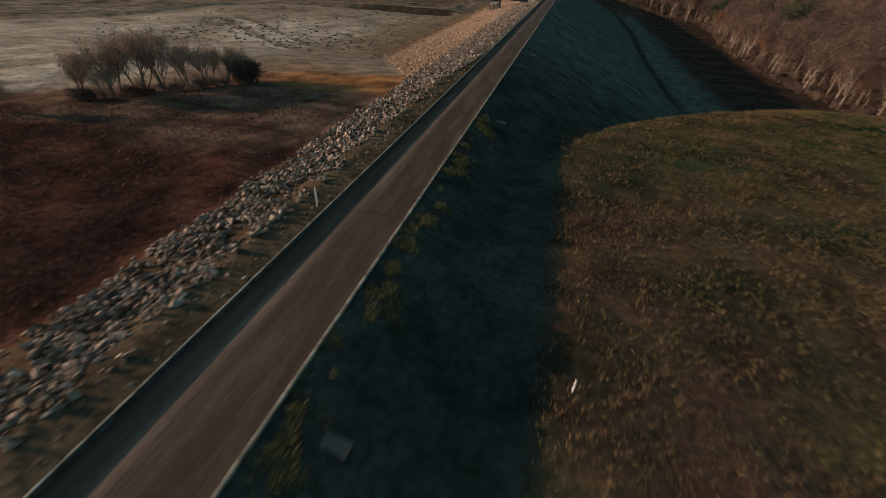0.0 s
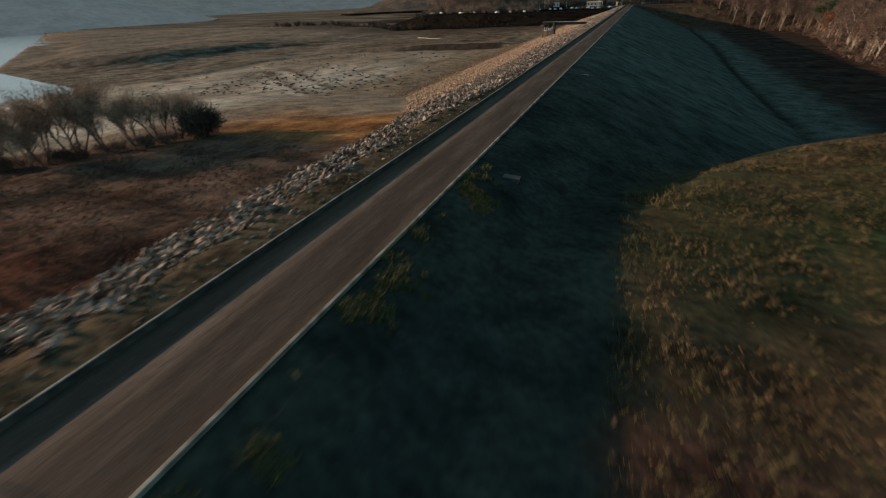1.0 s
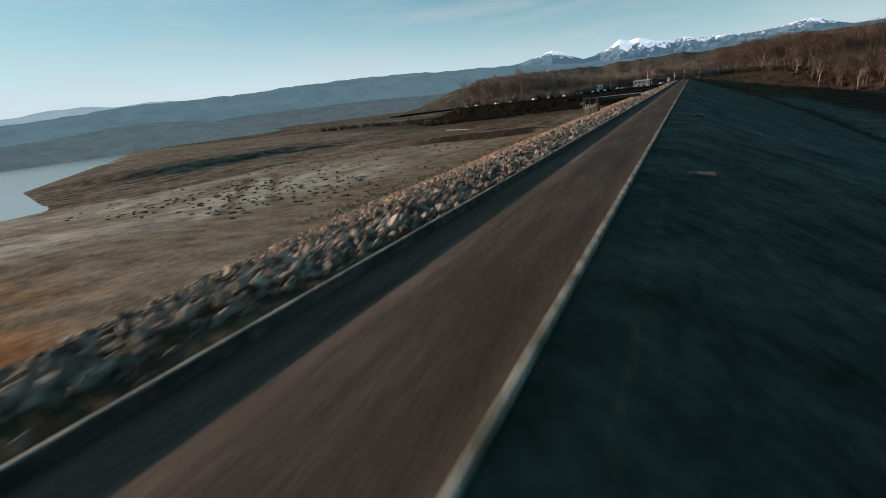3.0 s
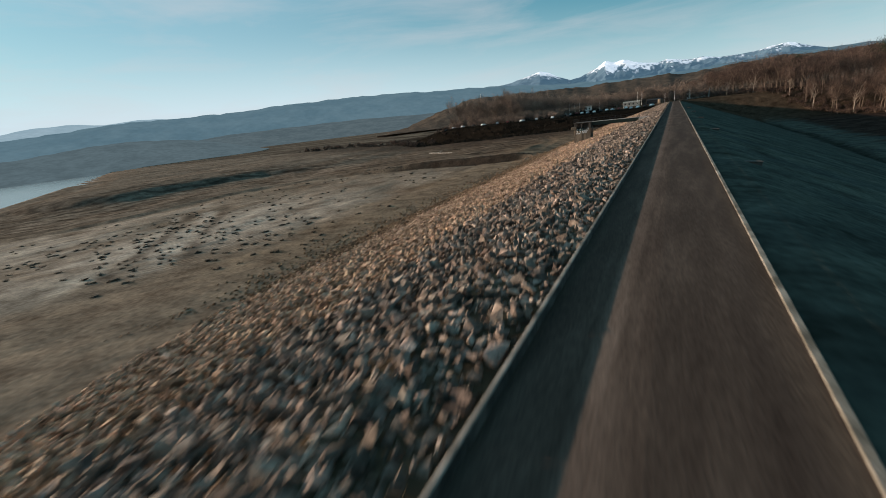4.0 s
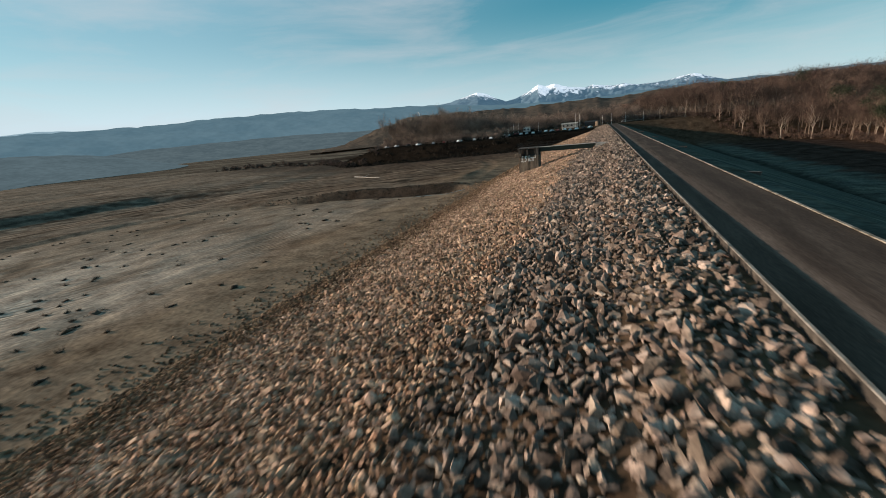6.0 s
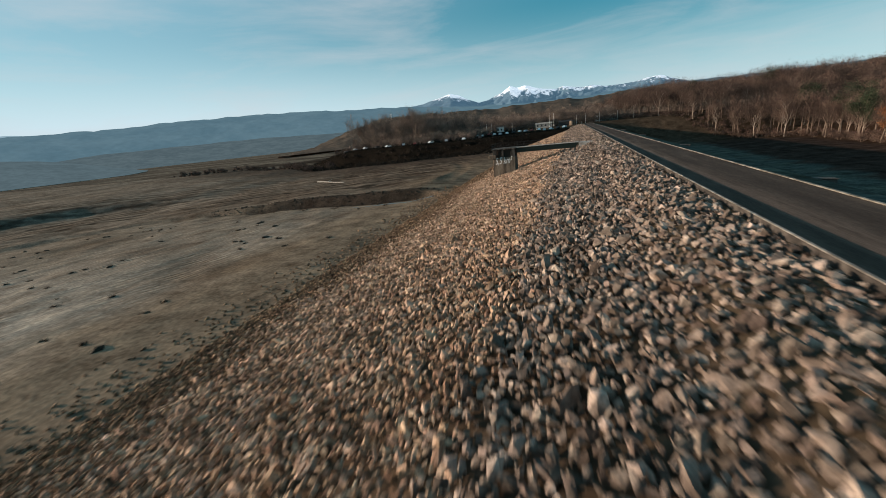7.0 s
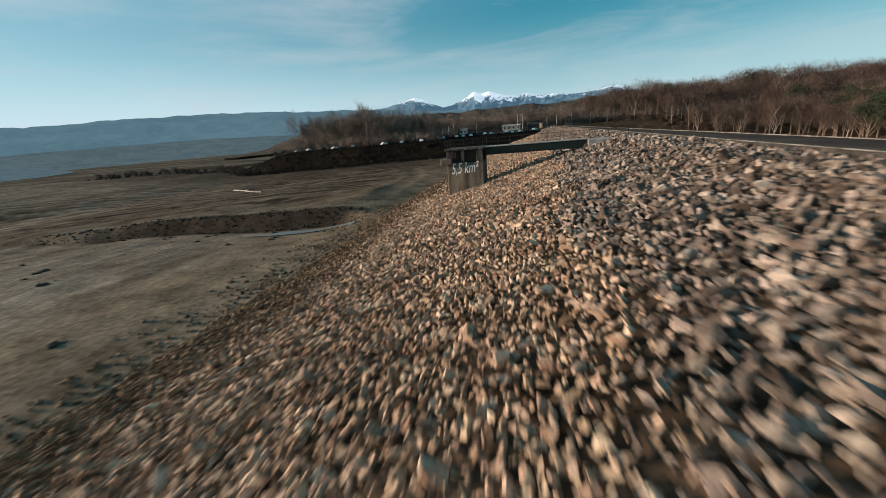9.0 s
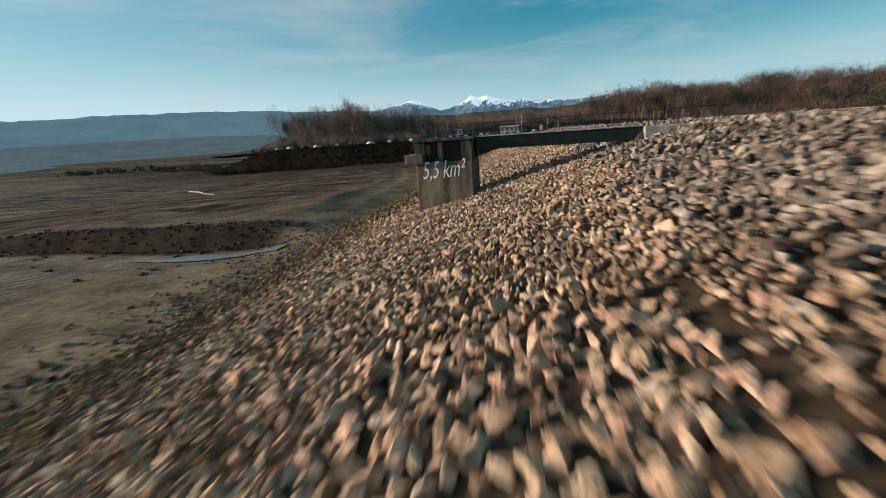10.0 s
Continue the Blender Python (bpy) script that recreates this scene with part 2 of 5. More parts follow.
M_ROCK_T = material("tan_rock", [(0.21, 0.13, 0.083), (0.375, 0.254, 0.173), (0.52, 0.378, 0.272)], 1.0, 0.95, 0.9, 16.0, per_island=True, bump_dist=0.035, spec=0.1, island=(0.55, 1.5))
M_ROCK_M = material("muddy_rock", [(0.1, 0.062, 0.037), (0.185, 0.12, 0.073), (0.275, 0.188, 0.12)], 1.0, 0.95, 0.9, 16.0, per_island=True, bump_dist=0.035, spec=0.1, island=(0.55, 1.5))
M_ROCK_TO = material("tan_rock_piece", [(0.21, 0.13, 0.083), (0.375, 0.254, 0.173), (0.52, 0.378, 0.272)], 1.0, 0.95, 0.9, 16.0, per_object=True, bump_dist=0.035, spec=0.1, island=(0.55, 1.5))
M_BARK = material("grey_brown_bark", [(0.11, 0.084, 0.064), (0.22, 0.172, 0.136)], 2.0, 0.95, 0.4, 20.0)
M_PALE_BARK = material("pale_lichened_bark", [(0.2, 0.165, 0.135), (0.4, 0.34, 0.28)], 2.0, 0.95, 0.4, 20.0)
M_TWIG = material("bare_twigs", [(0.05, 0.034, 0.027), (0.092, 0.062, 0.049), (0.15, 0.104, 0.081)], 0.13, 0.95, 0.0, 2.0, per_island=True)
M_TWIG_P = material("poplar_twigs", [(0.1, 0.076, 0.062), (0.18, 0.138, 0.112), (0.28, 0.216, 0.174)], 0.12, 0.95, 0.0, 2.0, per_island=True)
M_RUST = material("rust_leaves", [(0.17, 0.07, 0.028), (0.22, 0.1, 0.04)], 0.4, 0.9, 0.0, 2.0, per_island=True)
M_PINE = material("pine_needles", [(0.022, 0.034, 0.018), (0.04, 0.055, 0.028)], 0.4, 0.9, 0.0, 2.0, per_island=True)
M_GRASS = material("rough_grass", [(0.038, 0.04, 0.016), (0.085, 0.068, 0.03), (0.13, 0.086, 0.044)], 0.35, 0.95, 0.0, 5.0, per_island=True)
M_VERGE = material("long_green_grass", [(0.045, 0.056, 0.018), (0.082, 0.086, 0.03), (0.12, 0.104, 0.042)], 0.5, 0.95, 0.0, 5.0, per_island=True)
M_REDGRASS = material("red_brown_scrub", [(0.06, 0.028, 0.02), (0.11, 0.054, 0.036)], 0.3, 0.95, 0.0, 5.0, per_island=True)


def water_material():
    m = bpy.data.materials.new("lake_water")
    m.use_nodes = True
    nt = m.node_tree
    b = nt.nodes["Principled BSDF"]
    b.inputs["Base Color"].default_value = (0.22, 0.26, 0.27, 1)
    b.inputs["Roughness"].default_value = 0.2
    b.inputs["IOR"].default_value = 1.33
    geo = nt.nodes.new("ShaderNodeNewGeometry")
    n = nt.nodes.new("ShaderNodeTexNoise")
    n.inputs["Scale"].default_value, n.inputs["Detail"].default_value = 0.6, 4.0
    nt.links.new(geo.outputs["Position"], n.inputs["Vector"])
    bp = nt.nodes.new("ShaderNodeBump")
    bp.inputs["Strength"].default_value, bp.inputs["Distance"].default_value = 0.15, 0.05
    nt.links.new(n.outputs["Fac"], bp.inputs["Height"])
    nt.links.new(bp.outputs["Normal"], b.inputs["Normal"])
    return m


M_WATER = water_material()


# ---- builders ----
def part(name, bm, mat, parent=None, label="", smooth=False):
    me = bpy.data.meshes.new(name)
    bm.normal_update()
    bm.to_mesh(me)
    bm.free()
    me.polygons.foreach_set("use_smooth", [smooth] * len(me.polygons))
    me.materials.append(mat)
    ob = new(name, me)
    if parent is not None:
        ob.parent = parent
    if label:
        ob["label"] = label
    return ob


def raw(name, verts, faces, mat, parent=None, smooth=False):
    """A mesh object from numpy arrays of vertices and equal-sized faces."""
    me = bpy.data.meshes.new(name)
    verts, faces = np.asarray(verts, np.float32), np.asarray(faces, np.int32)
    k = faces.shape[1]
    me.vertices.add(len(verts))
    me.vertices.foreach_set("co", verts.ravel())
    me.loops.add(faces.size)
    me.loops.foreach_set("vertex_index", faces.ravel())
    me.polygons.add(len(faces))
    me.polygons.foreach_set("loop_start", np.arange(0, faces.size, k, dtype=np.int32))
    me.update(calc_edges=True)
    me.polygons.foreach_set("use_smooth", np.full(len(faces), smooth))
    me.materials.append(mat)
    ob = new(name, me)
    if parent is not None:
        ob.parent = parent
    return ob


def box(bm, x0, x1, y0, y1, z0, z1, bevel=0.0):
    r = bmesh.ops.create_cube(bm, size=1.0)
    vs = r["verts"]
    for v in vs:
        v.co = Vector(((x0 + x1) / 2 + v.co.x * (x1 - x0), (y0 + y1) / 2 + v.co.y * (y1 - y0), (z0 + z1) / 2 + v.co.z * (z1 - z0)))
    if bevel:
        es = list({e for v in vs for e in v.link_edges})
        bmesh.ops.bevel(bm, geom=es, offset=bevel, segments=1, affect="EDGES")
    return vs


def boxed(x0, x1, y0, y1, z0, z1, bevel=0.0):
    bm = bmesh.new()
    box(bm, x0, x1, y0, y1, z0, z1, bevel)
    return bm


def tube(bm, a, b, ra, rb, sides=6):
    a, b = Vector(a), Vector(b)
    d = b - a
    q = d.to_track_quat("Z", "Y")
    ring = []
    for p, r in ((a, ra), (b, rb)):
        ring.append([bm.verts.new(p + q @ Vector((r * math.cos(6.2832 * i / sides), r * math.sin(6.2832 * i / sides), 0))) for i in range(sides)])
    for i in range(sides):
        j = (i + 1) % sides
        bm.faces.new((ring[0][i], ring[0][j], ring[1][j], ring[1][i]))
    bm.faces.new(ring[1])
    bm.faces.new(list(reversed(ring[0])))


def thing(name, label, category, group="", at=(0, 0, 0)):
    ob = new(name)
    ob.location = at
    return tagged(ob, label, category, group)


def sm(a, b, v):
    t = np.clip((v - a) / (b - a), 0.0, 1.0)
    return t * t * (3 - 2 * t)


def waves(x, y, seed, scale, octaves=4):
    """Smooth noise from sums of sine waves, -1 to 1 about."""
    rs = np.random.RandomState(seed)
    out, amp, k = np.zeros(np.broadcast(x, y).shape), 1.0, 1.0 / scale
    for _ in range(octaves):
        for _ in range(3):
            a, ph = rs.uniform(0, 6.283), rs.uniform(0, 6.283)
            out += amp / 3 * np.sin((x * np.cos(a) + y * np.sin(a)) * k * 6.283 * rs.uniform(0.7, 1.3) + ph)
        amp, k = amp * 0.5, k * 2.1
    return out


# ---- the ground ----
LAKE = -14.5
ROAD_W = 5.5


def shore(x):
    """The y beyond which there is land again past the lake's inlet."""
    return 100 + 0.2 * np.clip(-x - 199, 0, 95) + 0.55 * np.clip(-x - 294, 0, 2000)


def beside(x, y, line):
    """Distance from a bent line; positive on the right of its way."""
    x, y = np.broadcast_arrays(np.asarray(x, float), np.asarray(y, float))
    best, out = np.full(x.shape, 1e9), np.zeros(x.shape)
    for (ax, ay), (bx, by) in zip(line[:-1], line[1:]):
        hx, hy = bx - ax, by - ay
        t = np.clip(((x - ax) * hx + (y - ay) * hy) / (hx * hx + hy * hy), 0, 1)
        d = np.hypot(x - ax - t * hx, y - ay - t * hy)
        side = np.where(hx * (y - ay) - hy * (x - ax) > 0, -1.0, 1.0)
        near = d < best
        best, out = np.where(near, d, best), np.where(near, d * side, out)
    return out


STREAM_LINE = [(-28, 200), (-42, 204.5), (-80, 206.5), (-112, 205.5), (-133, 201), (-146, 191), (-152, 172), (-150, 150), (-152, 131), (-158, 112), (-172, 92)]
BANK_LINE = [(-150, 252), (-180, 244), (-203, 230), (-213, 205), (-217, 182), (-213, 160), (-232, 144), (-275, 134)]


def from_channel(x, y):
    """How far beyond the old stream channel a place lies."""
    return beside(x, y, STREAM_LINE) + 1.0 * np.sin(x / 7.0) * np.cos(y / 9.0)


def bank_foot(x):
    """Where the wooded bank beyond the bed begins."""
    return 350 + 0.45 * np.clip(-x - 105, 0, 200) + 4 * np.sin(x / 23.0)


def wood_edge(y):
    """The x at which the wooded hillside begins; it closes the valley past the dam's end."""
    return 103 + 6 * np.sin(y / 45.0) - 0.9 * np.clip(y - 368, 0, 85)


def plain_height(x, y):
    """The drained lake bed and the shores round it."""
    z = -9.1 - 0.036 * np.clip(-x - 45, 0, 400) + 0.25 * waves(x, y, 3, 60)
    start = -2.4 - 0.055 * np.clip(-x - 9, 0, 300) - 0.02 * np.clip(-x - 75, 0, 90) + 0.25 * waves(x, y, 4, 22)
    start = np.maximum(start, -14.2)
    w = 1 - sm(46, 112 - 0.1 * np.clip(-x - 40, 0, 250), y)
    z = z * (1 - w) + start * w
    # lake basin
    inlet = sm(-163, -190, x) * sm(8, -8, y - shore(x))
    z = z - inlet * 3.0
    land = sm(-180, -240, x) * sm(-5, 60, y - shore(x))
    z = z * (1 - land) + (-12.2 + 0.5 * waves(x, y, 6, 120)) * land
    # the old channel that crosses the bed, with a steep far bank
    d = from_channel(x, y)
    on = sm(-34, -46, x) * sm(100, 125, y)
    z = z - 0.6 * sm(-26, -4, d) * sm(30, 8, d) * on
    z = z - (0.3 + 0.7 * sm(-130, -90, x)) * sm(-8, -3, d) * sm(4.2, 2.4, d) * on
    z = z + (0.3 + 1.1 * sm(-120, -75, x)) * sm(2.2, 4.4, d) * sm(60, 12, d) * on
    # a steep old shore that turns its back to the sun
    q = beside(x, y, BANK_LINE)
    z = z + 2.2 * sm(0, 15, q + 2 * waves(x, y, 41, 30, 2)) * sm(150, 40, q) * sm(-150, -185, x) * (1 - inlet)
    # a gully that winds down to the dam's foot
    g = np.abs(x - np.interp(y, [215, 235, 262, 285, 310], [-41, -42, -45, -52, -64]))
    z = z - 0.2 * sm(3.2, 0.8, g) * sm(215, 228, y) * sm(310, 290, y)
    # ripples and low bars left in the mud
    mud = sm(-44, -56, x) * sm(85, 110, y) * sm(-330, -250, x)
    z = z + mud * (0.10 * waves(x, y * 0.6, 35, 11, 2) + 0.05 * waves(x, y * 0.5, 36, 4.5, 2))
    z = np.maximum(z, -14.3 - 20 * inlet)
    # wooded bank beyond
    bank = sm(0, 11, y - bank_foot(x)) * sm(-240, -150, x)
    z = z + (-1.8 - z) * bank
    far = sm(500, 1500, np.hypot(x, y))
    z = z * (1 - far) + (-9.0) * far * 1.0
    return z


def field_edge(x):
    return 36 + 44 * (1 - np.exp(-np.clip(x - 17, 0, 400) / 30.0))


def valley_height(x, y):
    """The abutment field and the valley below the dam."""
    field = -2.1 - 0.02 * np.clip(x - 17, 0, 300) + 0.12 * waves(x, y, 8, 16) + 1.0 * sm(25, 60, x) * sm(20, 60, y)
    low = -16.5 + 0.4 * waves(x, y, 9, 60) + 0.0 * x
    hill = np.clip(x - wood_edge(y), 0, 70) * 0.11 + 9 * sm(380, 440, y)
    low = low + hill - 0.5 * sm(2.2, 0.6, np.abs(x - 49.5 - 1.5 * np.sin(y / 37.0)))
    w = sm(-3, 40, y - field_edge(x))
    z = field * (1 - w) + low * w
    end = sm(425, 470, y + 0.1 * x)
    return z * (1 - end) + np.maximum(z, -0.3) * end


def height(x, y):
    x, y = np.asarray(x, float), np.asarray(y, float)
    up = np.where(x > -2.4, -0.02 + 0.0 * x, -0.02 - (-2.4 - x) * 0.28) - 0.2 * sm(-2.6, -4.5, x)
    up = up + 0.07 * waves(x, y, 11, 5) * sm(-3, -5, x)
    down = np.where(x < 7.4, -0.12 - 0.1 * np.clip(x - 6.0, 0, 2), -0.26 - (x - 7.4) * 0.4)
    pl, va = plain_height(x, y), valley_height(x, y)
    left = np.maximum(up, pl)
    right = np.maximum(down, va)
    z = np.where(x < 2.5, left, right)
    end = sm(398, 425, y) * sm(-160, -70, x) * sm(900, 500, y)
    return z * (1 - end) + np.maximum(z, -0.25) * end


def axis(parts):
    out = []
    for a, b, n in parts:
        out += list(np.linspace(a, b, n, endpoint=False))
    return np.array(out + [parts[-1][1]])


gx = axis([(-4500, -1500, 12), (-1500, -500, 25), (-500, -240, 40), (-240, -120, 50), (-120, -45, 110), (-45, -12, 50), (-12, 30, 70), (30, 110, 50), (110, 260, 30), (260, 900, 20), (900, 4500, 12)])
gy = axis([(-3000, -300, 12), (-300, -50, 16), (-50, 60, 100), (60, 199, 150), (199, 215, 60), (215, 320, 120), (320, 400, 80), (400, 460, 30), (460, 900, 40), (900, 4600, 20)])
GX, GY = np.meshgrid(gx, gy)
GZ = height(GX, GY)
nx, ny = len(gx), len(gy)
idx = np.arange(nx * ny).reshape(ny, nx)
quads = np.stack([idx[:-1, :-1], idx[:-1, 1:], idx[1:, 1:], idx[1:, :-1]], -1).reshape(-1, 4)
ground = raw("ground", np.stack([GX, GY, GZ], -1).reshape(-1, 3), quads, M_GROUND, smooth=True)
tagged(ground, "drained lake bed, grassy slopes and shores in bare winter colours", "ground", kind="structure")


def tone_map(x, y, z):
    """The base colour of each stretch of ground."""
    def c(r, g, b):
        return np.array((r, g, b))[None, :]

    n1, n2, n3 = waves(x, y, 21, 45), waves(x, y, 22, 14), waves(x, y, 23, 160)
    d = from_channel(x, y)
    mud = c(0.2, 0.158, 0.12) + 0 * x[:, None]
    pale = np.clip(0.62 + 0.45 * n1 + 0.25 * n3 + 0.15 * n2, 0, 1) * sm(-44, -62, x + 3 * n2) * sm(8, -14, d) * (1 - 0.7 * sm(128, 165, y + 6 * n2))
    mud = mud * (1 - pale[:, None]) + c(0.41, 0.355, 0.295) * pale[:, None]
    brown = sm(-2, 16, d + 5 * n2) * 0.8
    mud = mud * (1 - brown[:, None]) + ((c(0.115, 0.088, 0.068) + c(0.085, 0.07, 0.056) * sm(-95, -170, x)[:, None]) * (1 + 0.35 * n1[:, None])) * brown[:, None]
    # scrub of the old shore: maroon near the dam's start, dull brown towards the bushes
    red = (1 - sm(42, 58, y + 6 * n2 - 0.7 * np.minimum(x + 36, 0))) * sm(-210, -120, x)
    redc = c(0.044, 0.021, 0.0165) * (1 + 0.45 * n2[:, None]) + c(0.045, 0.019, 0.011) * np.clip(1.4 * waves(x, y, 42, 17) - 0.15, 0, 1)[:, None]
    dull = sm(15, 27, y + 5 * n2 + 0.1 * (x + 20))
    redc = redc * (1 - dull[:, None]) + (c(0.115, 0.073, 0.054) * (1 + 0.45 * waves(x, y * 2.0, 43, 14)[:, None])) * dull[:, None]
    mud = mud * (1 - red[:, None]) + redc * red[:, None]
    rust = sm(41, 46, y + 2 * n2) * (1 - sm(53, 66, y + 5 * n2)) * sm(-46, -24, x)
    mud = mud * (1 - 0.8 * rust[:, None]) + (c(0.24, 0.105, 0.04) + c(0.1, 0.05, 0.018) * waves(x, y, 26, 8)[:, None]) * 0.8 * rust[:, None]
    patch = np.clip(waves(x, y, 25, 24) - 0.25, 0, 1) * sm(-36, -46, x) * sm(70, 100, y)
    mud = mud * (1 - 0.6 * patch[:, None]) + c(0.095, 0.062, 0.042) * 0.6 * patch[:, None]
    foot = sm(-58, -44, x + 3 * n2) * sm(80, 110, y)
    mud = mud * (1 - 0.5 * foot[:, None]) + c(0.19, 0.138, 0.093) * 0.5 * foot[:, None]
    # a wheel track that runs out towards the lake, pale between dark churned edges
    run = (y - 100.5) - 0.72 * (-x - 60) + 1.5 * np.sin(x / 13.0)
    on = sm(-50, -58, x) * sm(-122, -108, x)
    for off, wide, tint, much in ((0.0, 2.3, (0.47, 0.415, 0.35), 0.75), (-5.6, 1.6, (0.085, 0.066, 0.052), 0.75), (4.6, 1.5, (0.09, 0.07, 0.055), 0.7), (-9.5, 1.4, (0.43, 0.38, 0.32), 0.6)):
        rut = np.exp(-((run - off) / wide) ** 4) * on * np.clip(0.75 + 0.6 * n2, 0, 1)
        mud = mud * (1 - much * rut[:, None]) + c(*tint) * much * rut[:, None]
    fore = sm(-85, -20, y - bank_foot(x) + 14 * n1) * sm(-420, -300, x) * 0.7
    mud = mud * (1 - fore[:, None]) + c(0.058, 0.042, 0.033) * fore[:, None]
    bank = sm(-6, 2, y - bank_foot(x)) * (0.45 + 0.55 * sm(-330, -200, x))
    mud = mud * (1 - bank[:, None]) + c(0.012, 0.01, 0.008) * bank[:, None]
    # old water lines and ruts that run along the bed
    line = np.sin(d * 0.62 + 3.5 * waves(x, y, 27, 70) + 1.2 * waves(x, y, 28, 18))
    line = np.clip((line - 0.5) * 3, 0, 1) * sm(6, 20, d) * sm(150, 90, d) * sm(-40, -60, x)
    mud = mud * (1 - 0.55 * line[:, None])
    line = np.clip((np.sin(d * 0.33 + 4 * waves(x, y, 44, 60)) - 0.75) * 4, 0, 1) * sm(10, 24, d) * sm(140, 80, d) * sm(-40, -60, x)
    mud = mud * (1 - 0.5 * line[:, None]) + c(0.24, 0.185, 0.14) * 0.5 * line[:, None]
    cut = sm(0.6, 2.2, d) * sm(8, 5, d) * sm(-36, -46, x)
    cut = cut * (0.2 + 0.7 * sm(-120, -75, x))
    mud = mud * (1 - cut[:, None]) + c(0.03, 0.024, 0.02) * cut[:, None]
    # shade of the old shore's steep face, painted on top of its real shading
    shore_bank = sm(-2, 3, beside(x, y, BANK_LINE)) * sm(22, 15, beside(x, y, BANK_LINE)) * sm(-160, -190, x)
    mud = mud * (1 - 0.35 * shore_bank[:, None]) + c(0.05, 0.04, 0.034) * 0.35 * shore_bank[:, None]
    # pale strips and dark scrub on the land beyond the bed
    beyond = sm(4, 20, y - bank_foot(x)) * sm(-170, -230, x) * np.clip(1.6 * np.sin(y / 17.0 + 2.2 * waves(x, y, 40, 170)) - 0.5, 0, 1)
    mud = mud * (1 - 0.6 * beyond[:, None]) + c(0.24, 0.2, 0.155) * 0.6 * beyond[:, None]
    # stony slope: earth between the rocks
    slope = ((x > -44) & (x > -9.9 - 40 * sm(40, 60, y)) & (x < 2.5) & (z > plain_height(x, y) + 0.15)).astype(float)
    mud = mud * (1 - slope[:, None]) + c(0.07, 0.05, 0.035) * slope[:, None]
    verge = sm(-4.0, -2.6, x) * sm(2.5, 0, x)
    mud = mud * (1 - verge[:, None]) + c(0.085, 0.064, 0.043) * verge[:, None]
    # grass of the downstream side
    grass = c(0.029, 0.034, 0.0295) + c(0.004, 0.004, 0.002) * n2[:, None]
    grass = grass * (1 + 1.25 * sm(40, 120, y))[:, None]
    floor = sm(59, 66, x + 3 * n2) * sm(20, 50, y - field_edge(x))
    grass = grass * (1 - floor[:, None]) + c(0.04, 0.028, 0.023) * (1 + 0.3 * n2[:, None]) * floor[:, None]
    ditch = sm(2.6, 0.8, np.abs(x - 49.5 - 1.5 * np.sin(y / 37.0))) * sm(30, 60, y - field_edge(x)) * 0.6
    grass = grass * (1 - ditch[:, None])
    # grass inside the dam's shadow edge is painted darker than the sunlit field
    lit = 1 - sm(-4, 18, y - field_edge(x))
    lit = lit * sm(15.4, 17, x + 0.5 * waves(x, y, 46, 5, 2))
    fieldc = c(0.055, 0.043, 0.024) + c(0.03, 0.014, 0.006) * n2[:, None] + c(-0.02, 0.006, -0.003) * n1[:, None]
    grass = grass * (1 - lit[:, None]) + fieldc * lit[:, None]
    litter = sm(-10, 0, x - wood_edge(y)) * sm(20, 60, y - field_edge(x))
    grass = grass * (1 - litter[:, None]) + c(0.06, 0.037, 0.025) * litter[:, None]
    over = sm(365, 405, y)
    grass = grass * (1 - over[:, None]) + c(0.055, 0.04, 0.028) * over[:, None]
    r = sm(2.4, 2.6, x)[:, None]
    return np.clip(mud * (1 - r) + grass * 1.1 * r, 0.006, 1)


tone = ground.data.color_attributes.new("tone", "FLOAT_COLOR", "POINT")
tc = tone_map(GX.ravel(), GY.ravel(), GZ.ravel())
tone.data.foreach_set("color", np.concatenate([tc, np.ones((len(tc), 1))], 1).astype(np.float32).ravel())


def wear_map(x, y):
    """Where ripples (red), water lines (green) and long drag marks (blue) cover the bed."""
    d = from_channel(x, y)
    bed = sm(-46, -56, x) * sm(-260, -200, x)
    near = bed * sm(72, 92, y) * sm(2, -8, d) * np.clip(0.5 + 0.9 * waves(x, y, 38, 40), 0, 1)
    far = bed * sm(8, 18, d) * sm(0, -14, y - bank_foot(x)) * np.clip(0.65 + 0.6 * waves(x, y, 39, 50), 0, 1)
    drag = sm(-42, -50, x) * sm(120, 140, y) * sm(4, -6, d) * 0.8
    return np.stack([near, far, drag, np.ones_like(near)], -1)


worn = ground.data.color_attributes.new("wear", "FLOAT_COLOR", "POINT")
worn.data.foreach_set("color", wear_map(GX.ravel(), GY.ravel()).astype(np.float32).ravel())

wv = np.array([(-4500, -3000, LAKE), (-160, -3000, LAKE), (-160, 900, LAKE), (-4500, 2500, LAKE)])
water = raw("water", wv, [(0, 1, 2, 3)], M_WATER)
tagged(water, "still pale lake water left in the low basin", "water", kind="structure")

# ---- crest road, parapet, kerb ----
Y0, Y1 = -120.0, 405.0
WALL_X, WALL_H = 0.25, 0.32


def strip(name, cross, mat, path, parent=None):
    """A long piece of constant cross-section (points of x, z) along a list of (x, y, turn in radians)."""
    vs, fs, k = [], [], len(cross)
    for px, py, a in path:
        for cx, cz in cross:
            vs.append((px + cx * math.cos(a), py - cx * math.sin(a), cz))
    for i in range(len(path) - 1):
        for j in range(k):
            fs.append((i * k + j, i * k + (j + 1) % k, (i + 1) * k + (j + 1) % k, (i + 1) * k + j))
    return raw(name, vs, fs, mat, parent)


